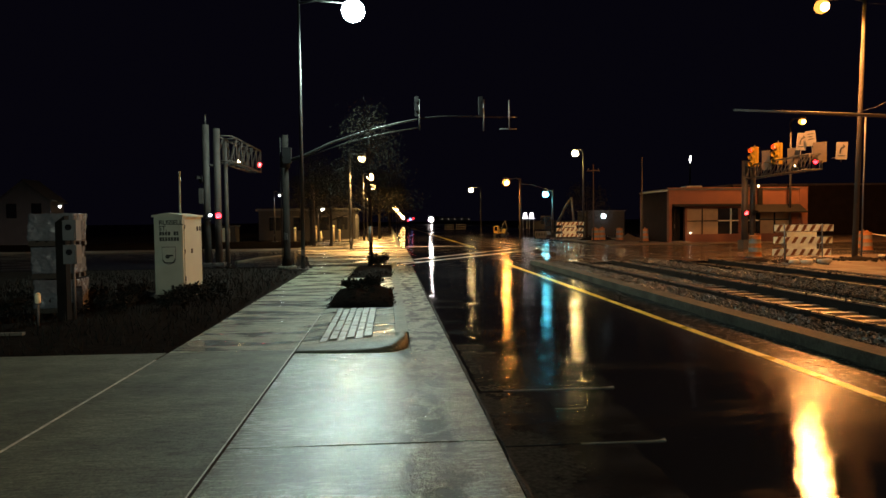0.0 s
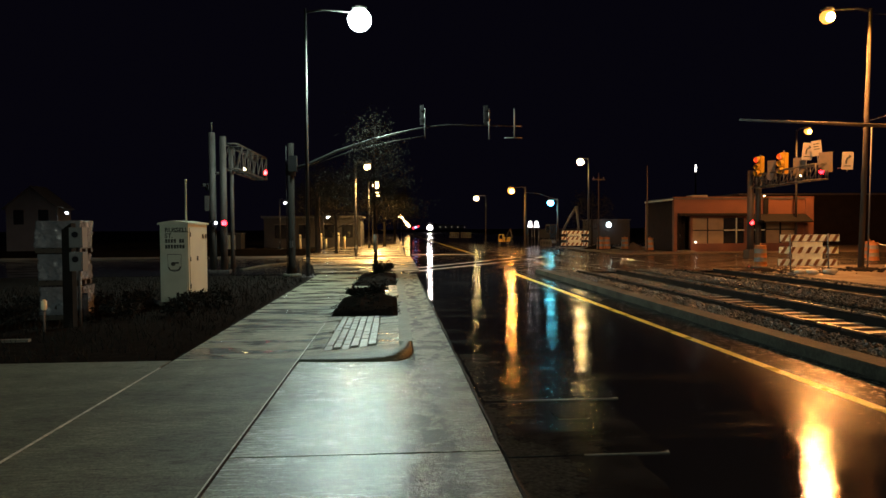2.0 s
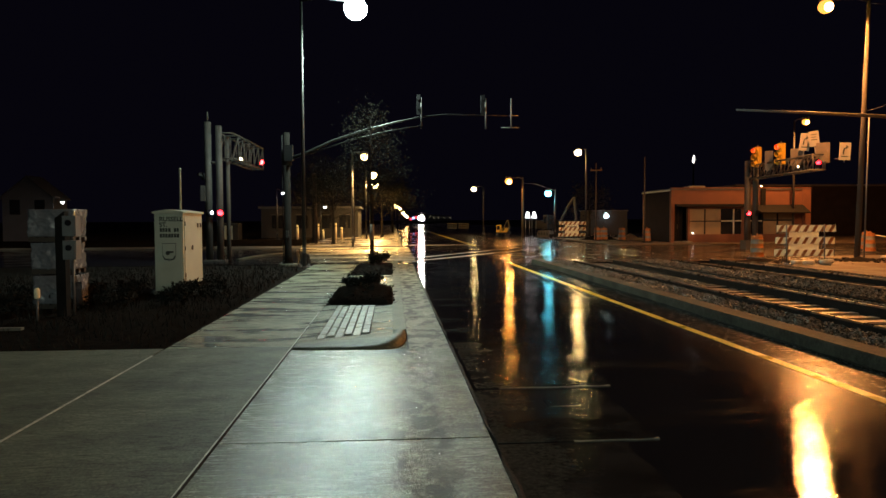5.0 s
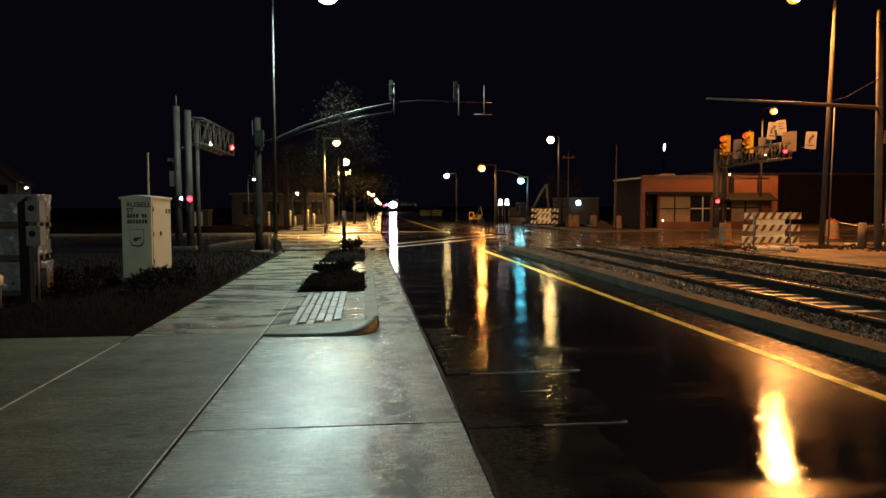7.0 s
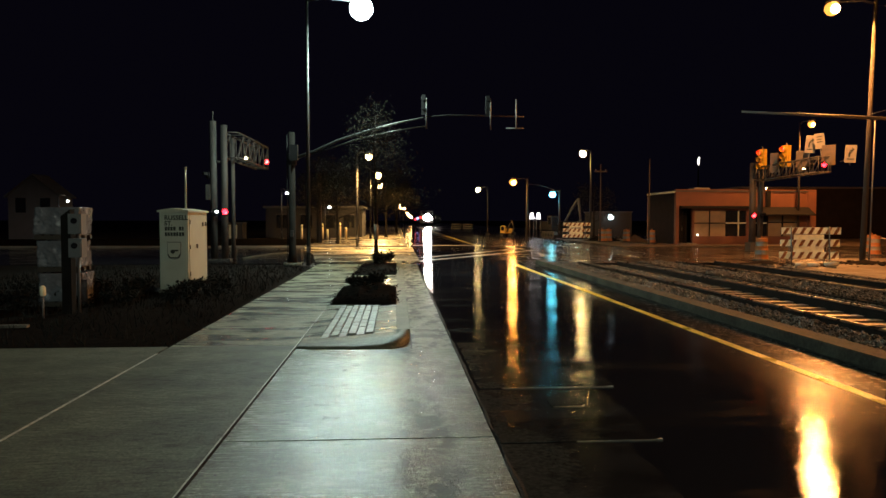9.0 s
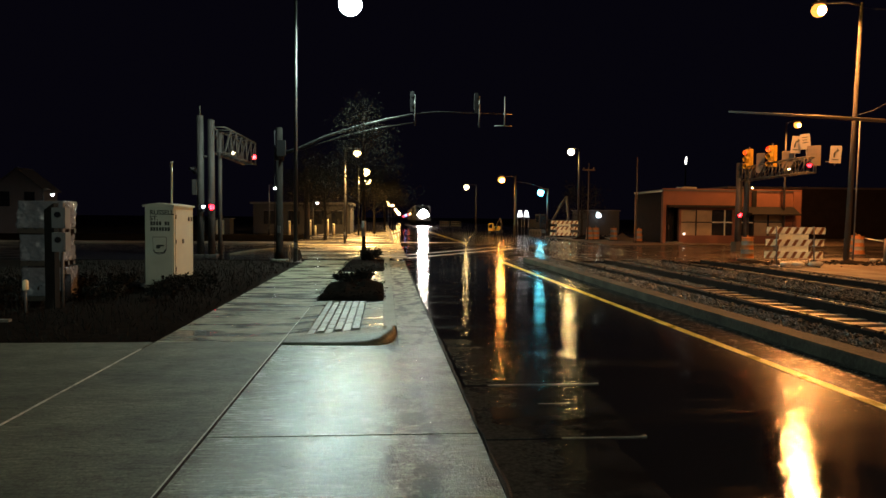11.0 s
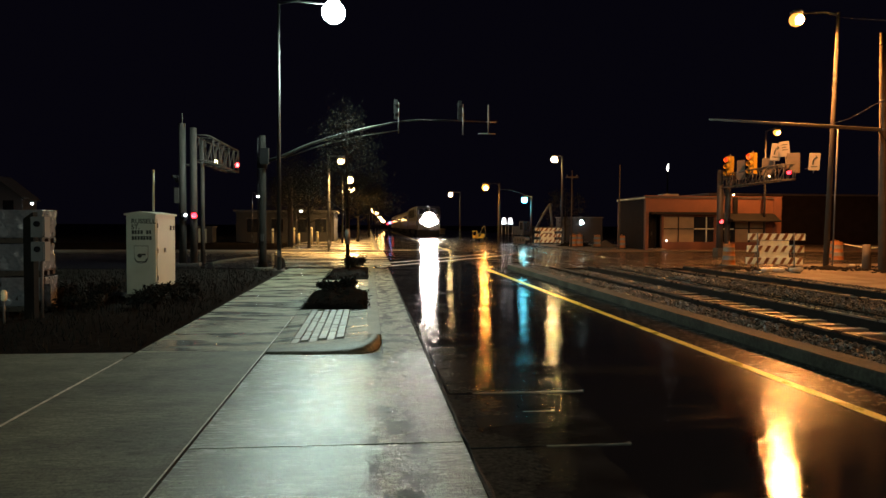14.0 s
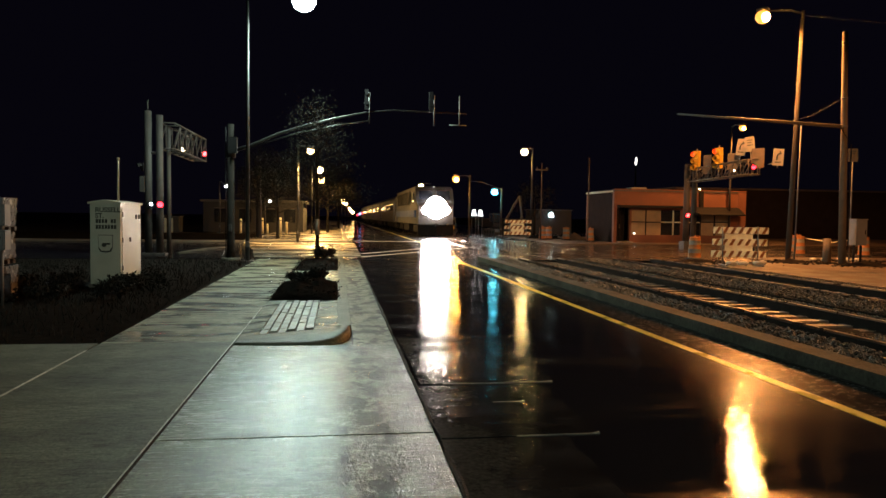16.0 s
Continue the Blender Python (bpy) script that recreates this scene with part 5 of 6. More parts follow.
part("rooftop_unit", boxed(20.6, 21.7, F + 3, F + 4, TOP + 0.1, TOP + 0.42, w=0.03), M["galv"], shop, "grey rooftop unit")
part("fascia", boxed(X0 + 0.22, 23.0, F - 0.35, F - 0.003, 2.33, 2.50, w=0.01), M["dark"], shop, "dark soffit over the shop windows")
win = part("window", boxed(19.34, 21.46, F + 0.1, F + 0.16, 0.53, 2.2), M["panel"], shop, "shop window boarded with plywood")
for x in (20.38,):
    part("mullion", boxed(x - 0.03, x + 0.03, F + 0.04, F + 0.1, 0.53, 2.2), M["dark"], win)
part("transom", boxed(19.34, 21.46, F + 0.04, F + 0.1, 1.36, 1.42), M["dark"], win)
win = part("window", boxed(21.46, 22.85, F + 0.12, F + 0.15, 0.53, 2.2), M["glass"], shop, "dark shop window")
part("transom", boxed(21.46, 22.85, F + 0.04, F + 0.12, 1.36, 1.43), M["cabinet"], win)
part("mullion", boxed(22.3, 22.36, F + 0.04, F + 0.12, 0.53, 2.2), M["cabinet"], win)
win = part("window", boxed(23.15, 24.25, F + 0.12, F + 0.15, 0.53, 2.45), M["glass"], shop, "dark shop window")
part("transom", boxed(23.15, 24.25, F + 0.04, F + 0.12, 1.36, 1.43), M["cabinet"], win)
win = part("window", boxed(24.25, 26.45, F + 0.1, F + 0.16, 0.53, 2.45), M["panel"], shop, "shop window boarded with plywood")
for x in (24.27, 25.3, 26.35):
    part("mullion", boxed(x - 0.04, x + 0.04, F + 0.02, F + 0.1, 0.53, 2.45), M["dark"], win)
part("transom", boxed(24.25, 26.45, F + 0.04, F + 0.1, 1.4, 1.47), M["dark"], win)
awn = bmesh.new()
prism(awn, [(0, 0.0), (-0.9, -0.5), (-0.9, -0.58), (0, -0.12)], 22.95, 27.0)
for v in awn.verts:
    v.co = Vector((v.co.z, F - 0.004 + v.co.x, 2.45 + v.co.y))
part("awning", awn, M["dark"], shop, "dark sloping awning")
part("sign_post", boxed(24.1, 24.4, F - 0.1, F - 0.004, 2.45, TOP + 0.1), M["dark"], shop, "dark upright on the facade")
door = part("entrance", boxed(X0 + 0.22, 19.22, F + 0.9, F + 0.96, 0, 2.4), M["glass"], shop, "dark recessed entrance")
part("door_frame", boxed(18.72, 18.8, F + 0.82, F + 0.9, 0, 2.4), M["dark"], door)
part("handle", tubed([(18.85, F + 0.85, 0.9), (18.85, F + 0.85, 1.2)], 0.015, n=6), M["galv"], door)
part("step", boxed(X0 + 0.2, 19.3, F - 0.5, F - 0.004, 0, 0.1, w=0.01), M["kerb"], shop)
part("wall_lamp", made(ball, (19.5, F - 0.12, 0.62), 0.07), G["dim"], shop, "small white light")

depot = thing("warehouse", pose(0, 0, 0), "dark windowless warehouse behind the shop", "building")
part("wall", boxed(30.0, 62.0, 60.0, 80.0, 0, 4.4, w=0.02), M["shadebrick"], depot)
part("roof", boxed(29.8, 62.2, 59.8, 80.2, 4.4, 4.55, w=0.02), M["roof"], depot)
for i in range(6):
    part("pilaster", boxed(30.5 + 5.6 * i, 30.9 + 5.6 * i, 59.85, 59.997, 0, 4.3), M["shadebrick"], depot)
part("roller_door", boxed(33.0, 36.5, 59.9, 59.996, 0, 3.4), M["dark"], depot)

house = thing("gabled_house", pose(-29.6, 60, 0), "pale gabled house in the dark", "house")
gab = bmesh.new()
prism(gab, [(-2.0, 0), (2.0, 0), (2.0, 3.6), (0, 5.2), (-2.0, 3.6)], 0, 2.5)
for v in gab.verts:
    v.co = Vector((v.co.x, v.co.z, v.co.y))
part("wall", gab, M["siding"], house)
for s in (-1, 1):
    rf = bmesh.new()
    prism(rf, [(s * -0.05, 5.24), (s * 2.25, 3.42), (s * 2.25, 3.52), (s * -0.05, 5.36)], -0.2, 2.7)
    for v in rf.verts:
        v.co = Vector((v.co.x, v.co.z, v.co.y))
    part("roof", rf, M["roof"], house)
for x in (-1.0, 0.95):
    w = part("window", boxed(x - 0.4, x + 0.4, -0.03, -0.003, 2.2, 3.4), M["glass"], house)
    part("window_frame", boxed(x - 0.5, x + 0.5, -0.05, -0.03, 3.4, 3.5), M["siding"], w)
    part("sill", boxed(x - 0.5, x + 0.5, -0.08, -0.03, 2.1, 2.2), M["siding"], w)

row = thing("low_building", pose(0, 0, 0), "low dim building behind the corner trees", "building")
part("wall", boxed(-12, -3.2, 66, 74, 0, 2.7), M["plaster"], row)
part("roof", boxed(-12.2, -3.0, 65.7, 74.3, 2.7, 2.9, w=0.02), M["roof"], row)
for x in (-10.5, -8.3, -6.1, -4.4):
    w = part("window", boxed(x - 0.5, x + 0.5, 65.94, 65.997, 0.9, 2.1), M["glass"], row)
    part("window_frame", boxed(x - 0.56, x + 0.56, 65.9, 65.94, 2.1, 2.18), M["roof"], w)
shed = thing("utility_shed", pose(-14.1, 62, 0), "small pale utility shed across the street", "shed")
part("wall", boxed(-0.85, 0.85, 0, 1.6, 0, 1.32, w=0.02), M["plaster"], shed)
part("roof", boxed(-0.95, 0.95, -0.1, 1.7, 1.32, 1.40, w=0.02), M["roof"], shed)
part("door", boxed(-0.3, 0.4, -0.02, -0.003, 0.02, 1.2), M["cabinet"], shed)
for x, y, h in ((-4.7, 59.2, 1.35), (-4.2, 59.0, 1.0), (-6.2, 59.9, 1.3), (-5.9, 61, 0.8), (-8.0, 60.5, 1.2)):
    b = thing("bollard", pose(x, y, 0.03), "white bollard at the street corner", "bollard", "white bollards")
    part("shaft", tubed([(0, 0, 0), (0, 0, h - 0.05), (0, 0, h)], [0.10, 0.10, 0.05], n=12), M["board"], b)
    part("band", tubed([(0, 0, h * 0.8), (0, 0, h * 0.85)], 0.104, n=12), M["dark"], b)
flood = thing("site_hut", pose(21.6, 70, 0), "pale site hut under a bright flood lamp", "hut")
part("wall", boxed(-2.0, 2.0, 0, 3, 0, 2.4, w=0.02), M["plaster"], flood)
part("roof", boxed(-2.1, 2.1, -0.1, 3.1, 2.4, 2.5, w=0.02), M["roof"], flood)
part("flood_lamp", made(ball, (-0.3, -0.5, 1.95), 0.26), G["cyanwhite"], flood, "bright white flood lamp")
part("bracket", tubed([(-0.3, 0, 2.1), (-0.3, -0.5, 2.1)], 0.03, n=6), M["galv"], flood)
beacon = thing("tall_lamp", pose(34.75, 80, 0), "faint narrow light on a tall dark mast", "lamp")
part("mast", tubed([(0, 0, 0), (0, 0, 8.0)], [0.14, 0.08], n=10), M["dark"], beacon)
part("lens", tubed([(0, 0, 7.95), (0, 0, 8.35), (0.06, 0, 8.9)], [0.05, 0.15, 0.08], n=10), G["dim"], beacon)
for x in (13.45, 14.1):
    lb = thing("light_board", pose(x, 70, 0), "small bright white warning board on a post", "warning light", "warning boards")
    pl = bmesh.new()
    prism(pl, [(-0.26, 1.75), (0.26, 1.75), (0.13, 2.35), (-0.13, 2.35)], -0.03, 0.03)
    for v in pl.verts:
        v.co = Vector((v.co.x, v.co.z, v.co.y))
    part("panel", pl, G["board"], lb)
    for s in (-0.2, 0.2):
        part("post", tubed([(s, 0.04, 0), (s, 0.04, 1.8)], 0.04, n=8), M["galv"], lb)


# distant signal where the street bends
far_sig = thing("distant_signal", pose(0, 0, 0), "distant street signals showing green and red", "traffic signal")
part("post", tubed([(3.4, 128, 0), (3.4, 128, 2.6)], 0.08, n=8), M["dark"], far_sig)
part("arm", tubed([(3.4, 128, 2.5), (4.0, 128, 2.5), (4.3, 128, 2.4)], 0.04, n=6), M["dark"], far_sig)
for x, z in ((3.75, 1.95), (4.25, 2.1), (3.3, 1.75)):
    part("housing", boxed(x - 0.16, x + 0.16, 128.0, 128.2, z - 0.16, z + 0.45, w=0.02), M["dark"], far_sig)
part("lamp", made(ball, (3.75, 127.9, 1.95), 0.22), G["bluelight"], far_sig, "blue-green lamp")
part("lamp", made(ball, (4.25, 127.9, 2.1), 0.2), G["farred"], far_sig, "red lamp")
part("lamp", made(ball, (3.3, 127.9, 1.75), 0.2), G["farred"], far_sig, "red lamp")


# machines of the roadworks
def excavator(m, s, skin, boom, label):
    ob = thing("excavator", m @ Matrix.Scale(1, 4), label, "excavator", "excavators")
    for x in (-0.8, 0.8):
        tr = bmesh.new()
        prism(tr, [(-1.4, 0.0), (1.4, 0.0), (1.65, 0.35), (1.4, 0.7), (-1.4, 0.7), (-1.65, 0.35)], x - 0.25, x + 0.25)
        for v in tr.verts:
            v.co = Vector((v.co.z, v.co.x, v.co.y)) * s
        bevel(tr, 0.04 * s, 1)
        belt = part("crawler", tr, M["rubber"], ob)
        for k in range(4):
            part("roller", tubed([((x - 0.28) * s, (-1.05 + 0.7 * k) * s, 0.34 * s), ((x + 0.28) * s, (-1.05 + 0.7 * k) * s, 0.34 * s)], 0.16 * s, n=12), M["dark"], belt)
    part("turntable", tubed([(0, 0, 0.6 * s), (0, 0, 0.85 * s)], 0.6 * s, n=18), M["dark"], ob)
    part("engine_house", boxed(-1.05 * s, 1.05 * s, -0.1 * s, 1.7 * s, 0.85 * s, 1.75 * s, w=0.1 * s), skin, ob)
    cabn = part("cab", boxed(-1.05 * s, -0.2 * s, -1.1 * s, 0.0, 0.85 * s, 2.35 * s, w=0.08 * s), skin, ob)
    part("windscreen", boxed(-0.95 * s, -0.3 * s, -1.13 * s, -1.1 * s, 1.35 * s, 2.2 * s, w=0.01), M["glass"], cabn)
    part("side_window", boxed(-1.08 * s, -1.05 * s, -0.9 * s, -0.2 * s, 1.45 * s, 2.2 * s, w=0.01), M["glass"], cabn)
    for k, (a, b) in enumerate(zip(boom, boom[1:])):
        part(("boom", "boom", "stick", "bucket_link")[k], tubed([tuple(c * s for c in a), tuple(c * s for c in b)], [0.17 * s, 0.11 * s], n=4), M["boom"], ob)
    e = Vector(boom[-1]) * s
    bk = bmesh.new()
    prism(bk, [(-0.1, 0.2), (0.5, 0.1), (0.55, -0.4), (0.1, -0.6), (-0.25, -0.3)], -0.4, 0.4)
    for v in bk.verts:
        v.co = Vector((v.co.x, v.co.z, v.co.y)) * s + e
    bevel(bk, 0.03 * s, 1)
    part("bucket", bk, M["dark"], ob)
    return ob


excavator(pose(14.45, 63.5, 0.0, 0, 0, 12), 0.85, M["dark"], [(0.5, -0.6, 1.3), (1.1, -1.4, 3.1), (1.75, -1.6, 4.2), (1.6, -2.4, 2.0), (1.5, -2.4, 1.2)], "dark excavator with its boom raised")
excavator(pose(10.3, 66, 0.0, 0, 0, -20), 0.47, M["machine"], [(0.2, -0.6, 1.2), (0.9, -1.6, 2.6), (1.5, -2.2, 3.4), (1.9, -2.6, 2.0), (1.7, -2.7, 1.0)], "small yellow excavator beside the tracks")


# plants
def leaf_cloud(name, centres, count, size, material, parent, label, seed, flat=False):
    """Many small leaves scattered round the twig ends."""
    rng = np.random.default_rng(seed)
    c = np.array(centres)[rng.integers(0, len(centres), count)]
    p = c[:, :3] + rng.normal(0, 1, (count, 3)) * c[:, 3:4]
    a, b = rng.normal(0, 1, (count, 3)), rng.normal(0, 1, (count, 3))
    a /= np.linalg.norm(a, axis=1)[:, None]
    b -= a * (a * b).sum(1)[:, None]
    b /= np.linalg.norm(b, axis=1)[:, None]
    k = size * rng.uniform(0.6, 1.3, (count, 1))
    if flat:
        p[:, 2] = np.maximum(p[:, 2], flat)
    v = np.stack([p - a * k, p - b * k * 0.45 + a * k * 0.1, p + a * k, p + b * k * 0.45 + a * k * 0.1], 1).reshape(-1, 3)
    me = bpy.data.meshes.new(name)
    me.from_pydata(v.tolist(), [], (np.arange(count * 4).reshape(-1, 4)).tolist())
    me.materials.append(material)
    ob = new(name, me)
    if parent:
        ob.parent = parent
    if label:
        ob["label"] = label
    return ob


def tree(at, h, spread, trunk_r, limbs, leaves, size, label, seed, pale=0.0):
    ob = thing("street_tree", pose(*at), label, "tree", "street trees")
    rnd = random.Random(seed)
    part("trunk", tubed([(0, 0, -0.05), (0.01, 0, 0.25), (0.02, 0.01, h * 0.3), (-0.02, 0.02, h * 0.62), (0.02, 0, h * 0.95)], [trunk_r * 1.5, trunk_r, trunk_r * 0.85, trunk_r * 0.55, trunk_r * 0.15], n=10), M["bark"], ob)
    if pale:
        part("trunk_guard", tubed([(0.01, 0, 0.85), (0.015, 0, pale)], trunk_r * 1.18, n=10), M["signface"], ob, "pale plastic trunk guard")
    ends = []
    for i in range(limbs):
        z = h * (0.32 + 0.58 * i / limbs)
        a = i * 2.4 + rnd.uniform(-0.4, 0.4)
        reach = spread * (1.0 - 0.55 * i / limbs) * rnd.uniform(0.7, 1.15)
        up = rnd.uniform(0.25, 0.6) * reach
        mid = (math.cos(a) * reach * 0.5, math.sin(a) * reach * 0.5, z + up * 0.6)
        tip = (math.cos(a) * reach, math.sin(a) * reach, z + up)
        br = bmesh.new()
        tube(br, [(0, 0, z), mid, tip], [trunk_r * 0.4, trunk_r * 0.22, 0.006], n=6)
        for k in range(3):
            q = Vector(mid).lerp(Vector(tip), 0.2 + 0.3 * k)
            e = q + Vector((rnd.uniform(-0.4, 0.4), rnd.uniform(-0.4, 0.4), rnd.uniform(0.05, 0.4))) * spread * 0.6
            tube(br, [q, e], [trunk_r * 0.15, 0.004], n=5)
            ends.append((*e, spread * 0.14))
        part("limb", br, M["bark"], ob)
        ends += [(*tip, spread * 0.16), (*mid, spread * 0.15)]
    ends.append((0, 0, h, spread * 0.12))
    leaf_cloud("crown", ends, leaves, size, M["leaf"], ob, "thin crown of small dry leaves", seed)
    return ob


tree((-0.71, 24.2, 0.08), 5.3, 1.55, 0.065, 16, 8000, 0.03, "young street tree with a sparse thin crown", 3, 1.38)
tree((-3.9, 47, 0.04), 5.2, 2.6, 0.10, 15, 9000, 0.05, "street tree in thin leaf beside the pavement", 8)
tree((-1.0, 66, 0.04), 5.8, 3.0, 0.12, 15, 9000, 0.06, "street tree in thin leaf beside the pavement", 13)
tree((0.0, 88, 0.04), 5.6, 3.2, 0.12, 14, 8000, 0.07, "street tree in thin leaf beside the pavement", 21)
tree((-6.8, 63, 0.04), 5.4, 3.0, 0.12, 14, 8000, 0.06, "street tree in thin leaf behind the corner", 33)
tree((18.6, 66, 0.0), 4.6, 2.4, 0.10, 10, 2200, 0.07, "dark bare tree beside the site hut", 41)


def shrub(at, r, h, count, label, seed):
    ob = thing("shrub", pose(*at), label, "shrub", "low shrubs")
    rnd = random.Random(seed)
    ends = []
    for i in range(12):
        a = i * 2.4
        q = rnd.uniform(0.3, 1.0)
        e = (math.cos(a) * r * q, math.sin(a) * r * q, h * rnd.uniform(0.5, 1.0))
        part("stem", tubed([(0, 0, -0.02), (e[0] * 0.4, e[1] * 0.4, e[2] * 0.6), e], [0.012, 0.008, 0.003], n=5), M["bark"], ob)
        ends.append((*e, r * 0.22))
    leaf_cloud("foliage", ends, count, 0.045, M["shrub"], ob, "", seed, 0.02)
    return ob


shrub((-0.50, 24.0, 0.10), 0.30, 0.34, 1200, "round low shrub at the foot of the tree", 2)
shrub((-0.66, 14.4, 0.16), 0.22, 0.13, 700, "dark low shrub in the island bed", 7)
shrub((-0.84, 15.2, 0.16), 0.17, 0.17, 800, "dark low shrub in the island bed", 5)
shrub((-0.44, 15.0, 0.20), 0.19, 0.20, 800, "dark low shrub in the island bed", 6)
for i, (x, y) in enumerate(((-4.45, 15.75), (-4.25, 16.6), (-4.35, 17.4), (-5.75, 15.9), (-6.5, 15.4))):
    shrub((x, y, -0.02), 0.22, 0.26, 200, "straggly low plant beside the cabinet", 60 + i)

leaf_cloud("mulch_chips", [(-1.2 + 0.115 * i, y - 0.07 * i, 0.05 + 0.008 * i, 0.05) for i in range(11) for y in (13.45, 13.6, 14.2, 15.0, 16.2, 20.6, 21.0, 22.5, 24.5)], 3200, 0.028, M["soil"], isle, "loose wood chips on the mulch", 19)
for i in range(26):
    u = i / 25
    shrub((-7.4 + 3.6 * u + random.uniform(-0.25, 0.25), 14.9 - 0.9 * (i % 3) + random.uniform(-0.3, 0.3) + 1.2 * u, -0.02), random.uniform(0.14, 0.3), random.uniform(0.14, 0.36), 170, "straggly low plant in the dark bed", 90 + i)
for x, y, w in ((-6.75, 16.3, 0.5), (-6.1, 16.4, 0.45), (-5.45, 16.3, 0.5)):
    bm = bmesh.new()
    g = [[bm.verts.new((x - w / 2 + w * i / 8, y + 0.03 * j, -0.02 + 0.10 * max(0.0, noise.noise((x + i * 0.4, j * 0.5, 2))) + 0.022 * j * (4 - j))) for i in range(9)] for j in range(5)]
    for p, q in zip(g, g[1:]):
        for i in range(8):
            bm.faces.new((p[i], p[i + 1], q[i + 1], q[i]))
    bmesh.ops.solidify(bm, geom=bm.faces[:], thickness=0.004)
    tagged(part("plastic_scrap", bm, M["wrap"]), "crumpled pale plastic scrap lying in the bed", "plastic sheet", "plastic scraps")

# dry ground cover over the mulch
rng = np.random.default_rng(12)
n = 9000
px, py = rng.uniform(-11, -2.95, n), rng.uniform(9.2, 25.5, n)
ph, pa = rng.uniform(0.03, 0.17, n) * (0.5 + rng.random(n)), rng.uniform(0, 6.28, n)
verts = np.stack([np.stack([px - 0.012 * np.cos(pa), py - 0.012 * np.sin(pa), np.full(n, -0.03)], 1), np.stack([px + 0.012 * np.cos(pa), py + 0.012 * np.sin(pa), np.full(n, -0.03)], 1),
                  np.stack([px + rng.normal(0, 0.05, n), py + rng.normal(0, 0.05, n), -0.02 + ph], 1)], 1).reshape(-1, 3)
me = bpy.data.meshes.new("ground_cover")
me.from_pydata(verts.tolist(), [], np.arange(3 * n).reshape(-1, 3).tolist())
me.materials.append(M["shrub"])
tagged(new("ground_cover", me), "sparse dark grass and stalks over the mulch", "ground cover", kind="stuff")


# the train
def loco():
    ob = thing("locomotive", pose(0, 0, 0), "grey passenger locomotive with blazing headlights", "locomotive")
    hull = bmesh.new()
    prism(hull, [(0.0, 1.0), (0.0, 2.45), (0.55, 2.75), (1.25, 3.8), (1.8, 4.02), (20.5, 4.02), (20.5, 1.0)], -1.5, 1.5)
    for v in hull.verts:
        v.co = Vector((v.co.z * (0.92 if v.co.x < 0.3 or v.co.y > 3.95 else 1.0), v.co.x, v.co.y))
    bevel(hull, 0.08)
    body = part("body", hull, M["livery"], ob)
    part("stripe", boxed(-1.512, 1.512, 1.6, 20.0, 1.55, 2.1), M["blue"], body, "dark blue side stripe")
    for x in (-0.7, 0.7):
        wb = boxed(-0.52, 0.52, -0.02, 0.02, -0.42, 0.42, w=0.01)
        part("windscreen", wb, M["glass"], body, at=pose(x, 0.90, 3.3, -33))
    for x in (-1.513, 1.513):
        part("side_window", boxed(x - 0.006, x + 0.006, 2.2, 3.1, 2.75, 3.5), M["glass"], body)
        for k in range(6):
            part("grille", boxed(x - 0.012, x + 0.012, 6 + 2.1 * k, 7.6 + 2.1 * k, 2.6, 3.7), M["dark"], body)
    # lenses are oversized and bunched together to imitate the glare
    hl = part("headlight_housing", boxed(-0.7, 0.7, -0.06, 0.1, 1.75, 2.9, w=0.03), M["dark"], ob)
    part("headlight", tubed([(0, -0.05, 2.3), (0, -0.12, 2.3), (0, -0.2, 2.3)], [0.86, 0.8, 0.45], n=32), G["head"], hl, "blazing headlight widened to its glare")
    for x in (-0.74, 0.74):
        dl = part("ditch_light_housing", tubed([(x, 0.15, 2.1), (x, -0.06, 2.1)], [0.36, 0.4], n=24), M["dark"], ob)
        part("ditch_light", tubed([(x, -0.06, 2.1), (x, -0.14, 2.1)], [0.37, 0.3], n=24), G["head"], dl, "blazing ditch light widened to its glare")
    part("roof_lamp", made(ball, (0, 1.6, 4.0), 0.05), G["dim"], ob)
    plow = bmesh.new()
    prism(plow, [(-1.4, 0.0), (0.0, -0.45), (1.4, 0.0), (1.4, 0.5), (-1.4, 0.5)], 0.15, 0.95)
    part("pilot", plow, M["dark"], ob, "black snow plough pilot")
    part("coupler", boxed(-0.12, 0.12, -0.85, 0.3, 0.8, 1.05, w=0.03), M["dark"], ob)
    for x in (-1.3, 1.3):
        part("handrail", tubed([(x, -0.03, 1.2), (x, -0.12, 1.3), (x, -0.12, 2.3), (x, -0.03, 2.4)], 0.02, n=6), M["galv"], ob)
    part("fuel_tank", boxed(-1.3, 1.3, 8.0, 13.0, 0.35, 1.05, w=0.08), M["dark"], ob)
    trucks(ob, (3.6, 16.9))
    for k in range(3):
        part("roof_fan", tubed([(0, 13 + 2.2 * k, 4.0), (0, 13 + 2.2 * k, 4.18)], 0.75, n=20), M["dark"], ob)
    return ob


def trucks(ob, centres):
    for c in centres:
        tk = part("truck", boxed(-1.2, 1.2, c - 1.7, c + 1.7, 0.35, 0.9, w=0.05), M["dark"], ob)
        for y in (c - 1.3, c + 1.3):
            part("axle", tubed([(-0.7, y, 0.5), (0.7, y, 0.5)], 0.07, n=8), M["rail"], tk)
            for x in (-0.76, 0.76):
                part("wheel", tubed([(x - 0.07, y, 0.5), (x + 0.07, y, 0.5)], 0.48, n=20), M["rail"], tk)


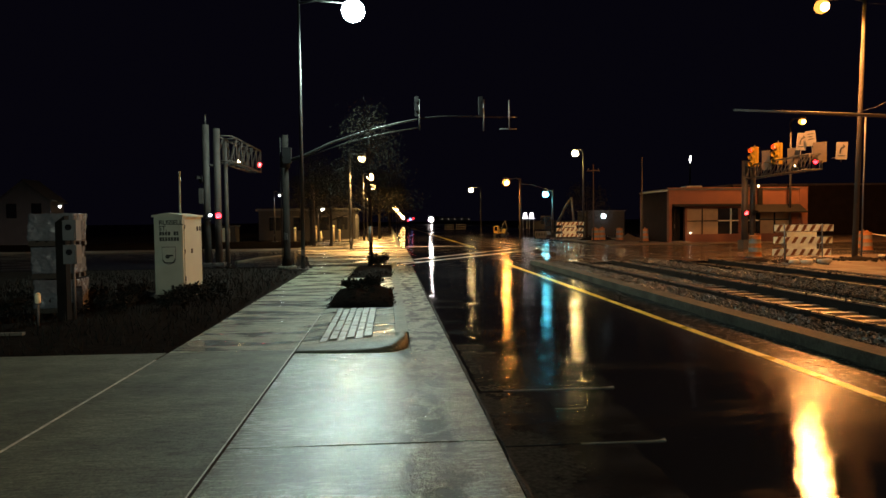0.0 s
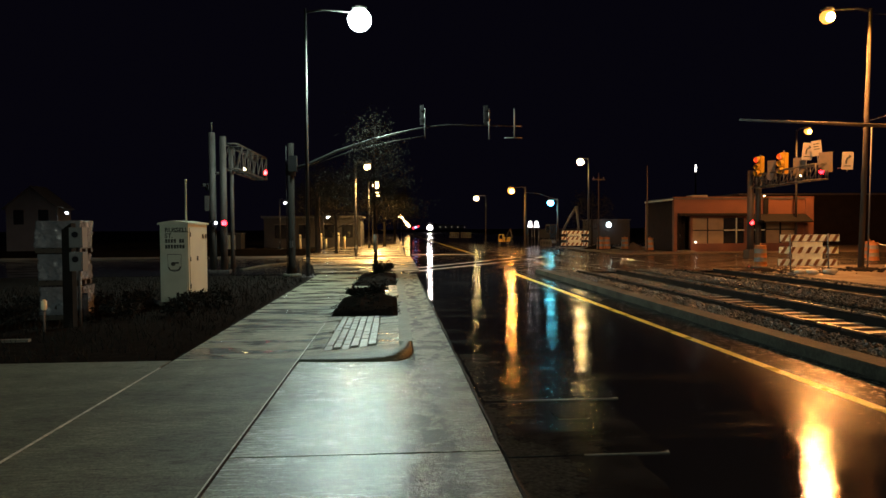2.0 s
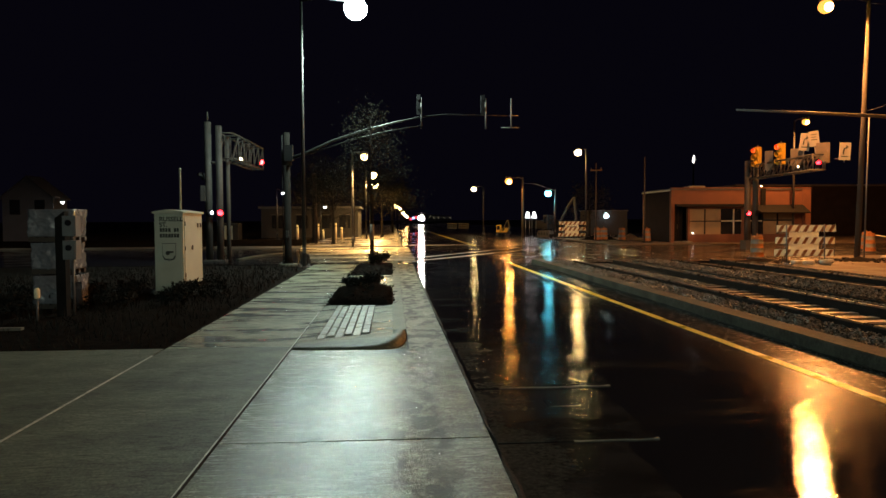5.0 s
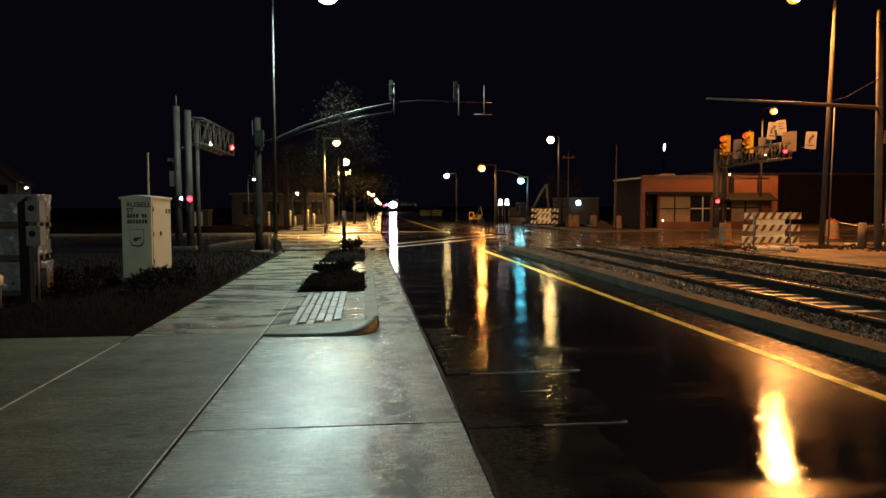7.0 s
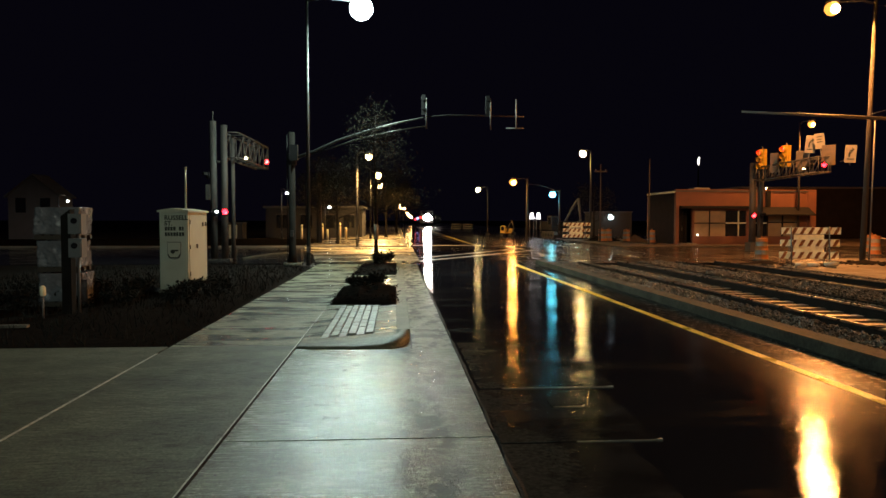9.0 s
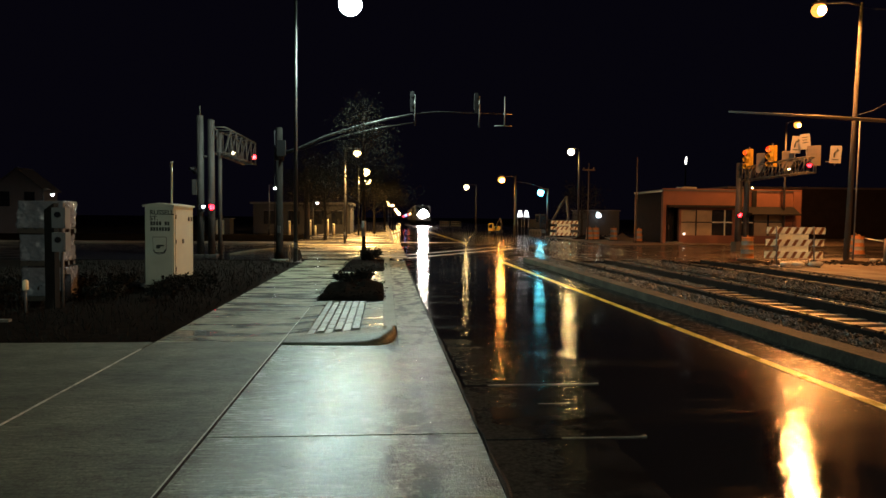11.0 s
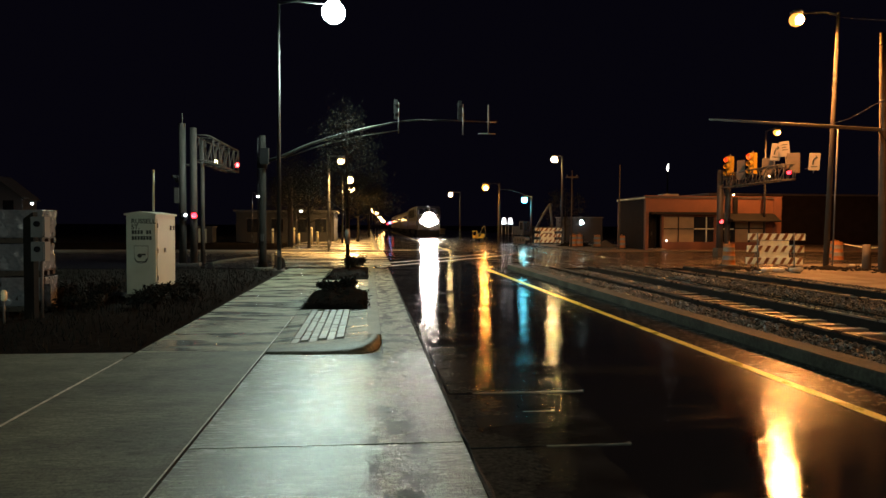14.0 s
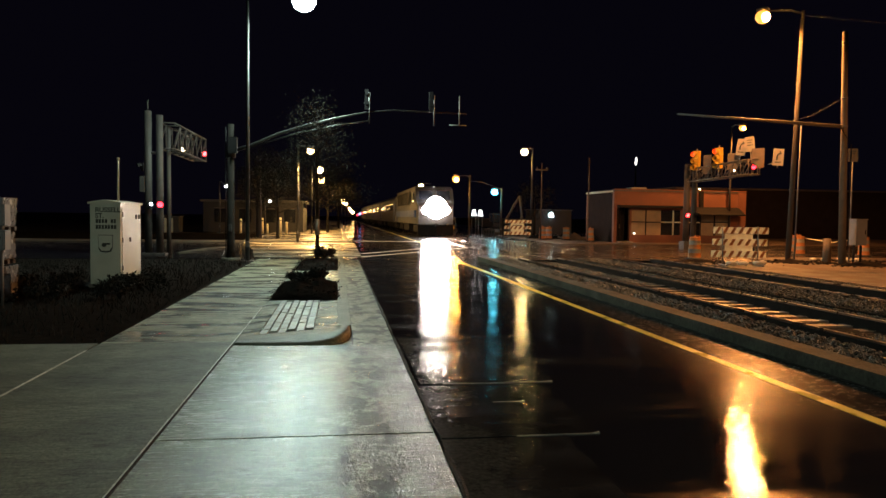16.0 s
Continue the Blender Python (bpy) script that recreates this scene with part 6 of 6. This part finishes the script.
def coach():
    ob = thing("passenger_coach", pose(0, 0, 0), "silver ribbed passenger coach with small windows", "passenger coach", "coaches of the train")
    hull = bmesh.new()
    prism(hull, [(-1.5, 0.95), (1.5, 0.95), (1.53, 2.4), (1.45, 3.5), (0.9, 3.92), (-0.9, 3.92), (-1.45, 3.5), (-1.53, 2.4)], 0.4, 25.6)
    for v in hull.verts:
        v.co = Vector((v.co.x, v.co.z, v.co.y))
    bevel(hull, 0.05)
    body = part("body", hull, M["steel"], ob)
    for s in (-1, 1):
        for k in range(9):
            # one glowing window a side is added; the others stay dark
            part("window", boxed(s * 1.535 - 0.012, s * 1.535 + 0.012, 3.4 + 2.2 * k, 4.8 + 2.2 * k, 2.25, 2.95), G["car"] if k == 6 else M["glass"], body)
        for z in (1.2, 1.4, 1.6, 1.8):
            part("rib", boxed(s * 1.52 - 0.02, s * 1.52 + 0.02, 0.6, 25.4, z, z + 0.07), M["steel"], body)
        for y in (1.2, 24.0):
            part("door", boxed(s * 1.53 - 0.012, s * 1.53 + 0.012, y, y + 0.8, 1.1, 3.1), M["blue"], body)
    part("gangway", boxed(-0.6, 0.6, -0.1, 26.1, 1.1, 3.3, w=0.02), M["rubber"], ob, "dark gangway bellows")
    part("underframe", boxed(-1.1, 1.1, 7.5, 18.5, 0.4, 0.97, w=0.04), M["dark"], ob)
    trucks(ob, (3.5, 22.5))
    return ob


train = [(loco(), 0.0)]
first = coach()
train.append((first, 21.2))
for k in range(1, 5):
    train.append((copy_thing(first, pose(0, 0, 0)), 21.2 + 26.3 * k))


def scatter(name, spots, low, high, flat, material, label, seed):
    """Many small angular grains lying on the slabs, in one mesh."""
    rnd = random.Random(seed)
    verts, faces = [], []
    for x, y, z in spots:
        r, a = rnd.uniform(low, high), rnd.uniform(0, 3.14)
        k = len(verts)
        for j in range(4):
            q = r * rnd.uniform(0.6, 1.2)
            verts.append((x + q * math.cos(a + j * 1.5708), y + q * math.sin(a + j * 1.5708), z + r * flat * rnd.uniform(0.2, 0.6)))
        verts += [(x, y, z + r * flat), (x, y, z - 0.002)]
        faces += [(k + j, k + (j + 1) % 4, k + 4) for j in range(4)] + [(k + (j + 1) % 4, k + j, k + 5) for j in range(4)]
    me = bpy.data.meshes.new(name)
    me.from_pydata(verts, [], faces)
    me.materials.append(material)
    return tagged(new(name, me), label, "debris", kind="stuff")


rnd = random.Random(77)
spots = []
while len(spots) < 1300:
    x, y = rnd.gauss(0.33, 0.13), rnd.uniform(2.2, 8.6) if len(spots) < 950 else rnd.uniform(8.8, 20.0)
    if -0.2 < x < 0.70 and (y < 8.6 or x > 0.22) and noise.noise((x * 3, y * 1.3, 8)) > -0.12:
        spots.append((x, y, 0.0 if y < 8.74 else -0.006))
scatter("gutter_grit", spots, 0.002, 0.0052, 0.45, M["grit"], "wet grit washed along the gutter edge", 5)
spots = []
for i in range(150):
    x, y = rnd.uniform(-1.2, 0.7), rnd.uniform(2.2, 8.6)
    spots.append((x, y, 0.001))
for i in range(110):
    spots.append((0.27 + rnd.gauss(0, 0.05), rnd.uniform(8.9, 22.0), -0.005))
scatter("leaf_scraps", spots, 0.005, 0.017, 0.25, M["scrap"], "dark sodden leaf scraps lying on the pavement", 6)

spots = []
for i in range(420):
    cx, cy, r = ((17.3, 25.0, 1.2), (19.0, 23.2, 1.3), (14.2, 24.6, 1.0), (20.5, 25.5, 1.6))[i % 4]
    spots.append((cx + rnd.gauss(0, r * 0.6), cy + rnd.gauss(0, r * 0.5), 0.014))
scatter("dirt_clods", spots, 0.03, 0.13, 0.6, M["soil"], "dark clods of mud trampled round the poles", 8)

# pavers of the island, last
pv = boxed(-0.0485, 0.0485, -0.165, 0.165, -0.05, 0.0, w=0.005)
pv_me = bpy.data.meshes.new("paver")
pv.to_mesh(pv_me)
pv.free()
pv_me.materials.append(M["paver"])
tilt = math.degrees(math.atan2(ISLE, 1.26))
for c in range(6):
    x = -1.02 + 0.0592 + 0.1183 * c
    for r in range(11):
        y = 9.45 + 0.185 + 0.363 * r - (0.18 if c % 2 else 0.0)
        if y < 9.61 or y > 12.92:
            continue
        p = new("paver", pv_me)
        p.parent = isle
        p.matrix_basis = pose(x, y, rise(x) + random.uniform(-0.003, 0.003), random.uniform(-0.6, 0.6), -tilt + random.uniform(-0.6, 0.6), random.uniform(-0.6, 0.6))


def motions():
    """The train rolls down the street towards the camera at 17 m/s."""
    for ob, back in train:
        rows = []
        for i in range(33):
            t = 0.5 * i
            y = 55.0 + 17.0 * (16.0 - t) + back
            a = math.degrees(math.atan(0.001 * (y - 165))) if y > 165 else 0.0
            rows.append((t, pose(track_x(y), y, 0.01, 0, 0, -a)))
        walk(ob, rows)


motions()
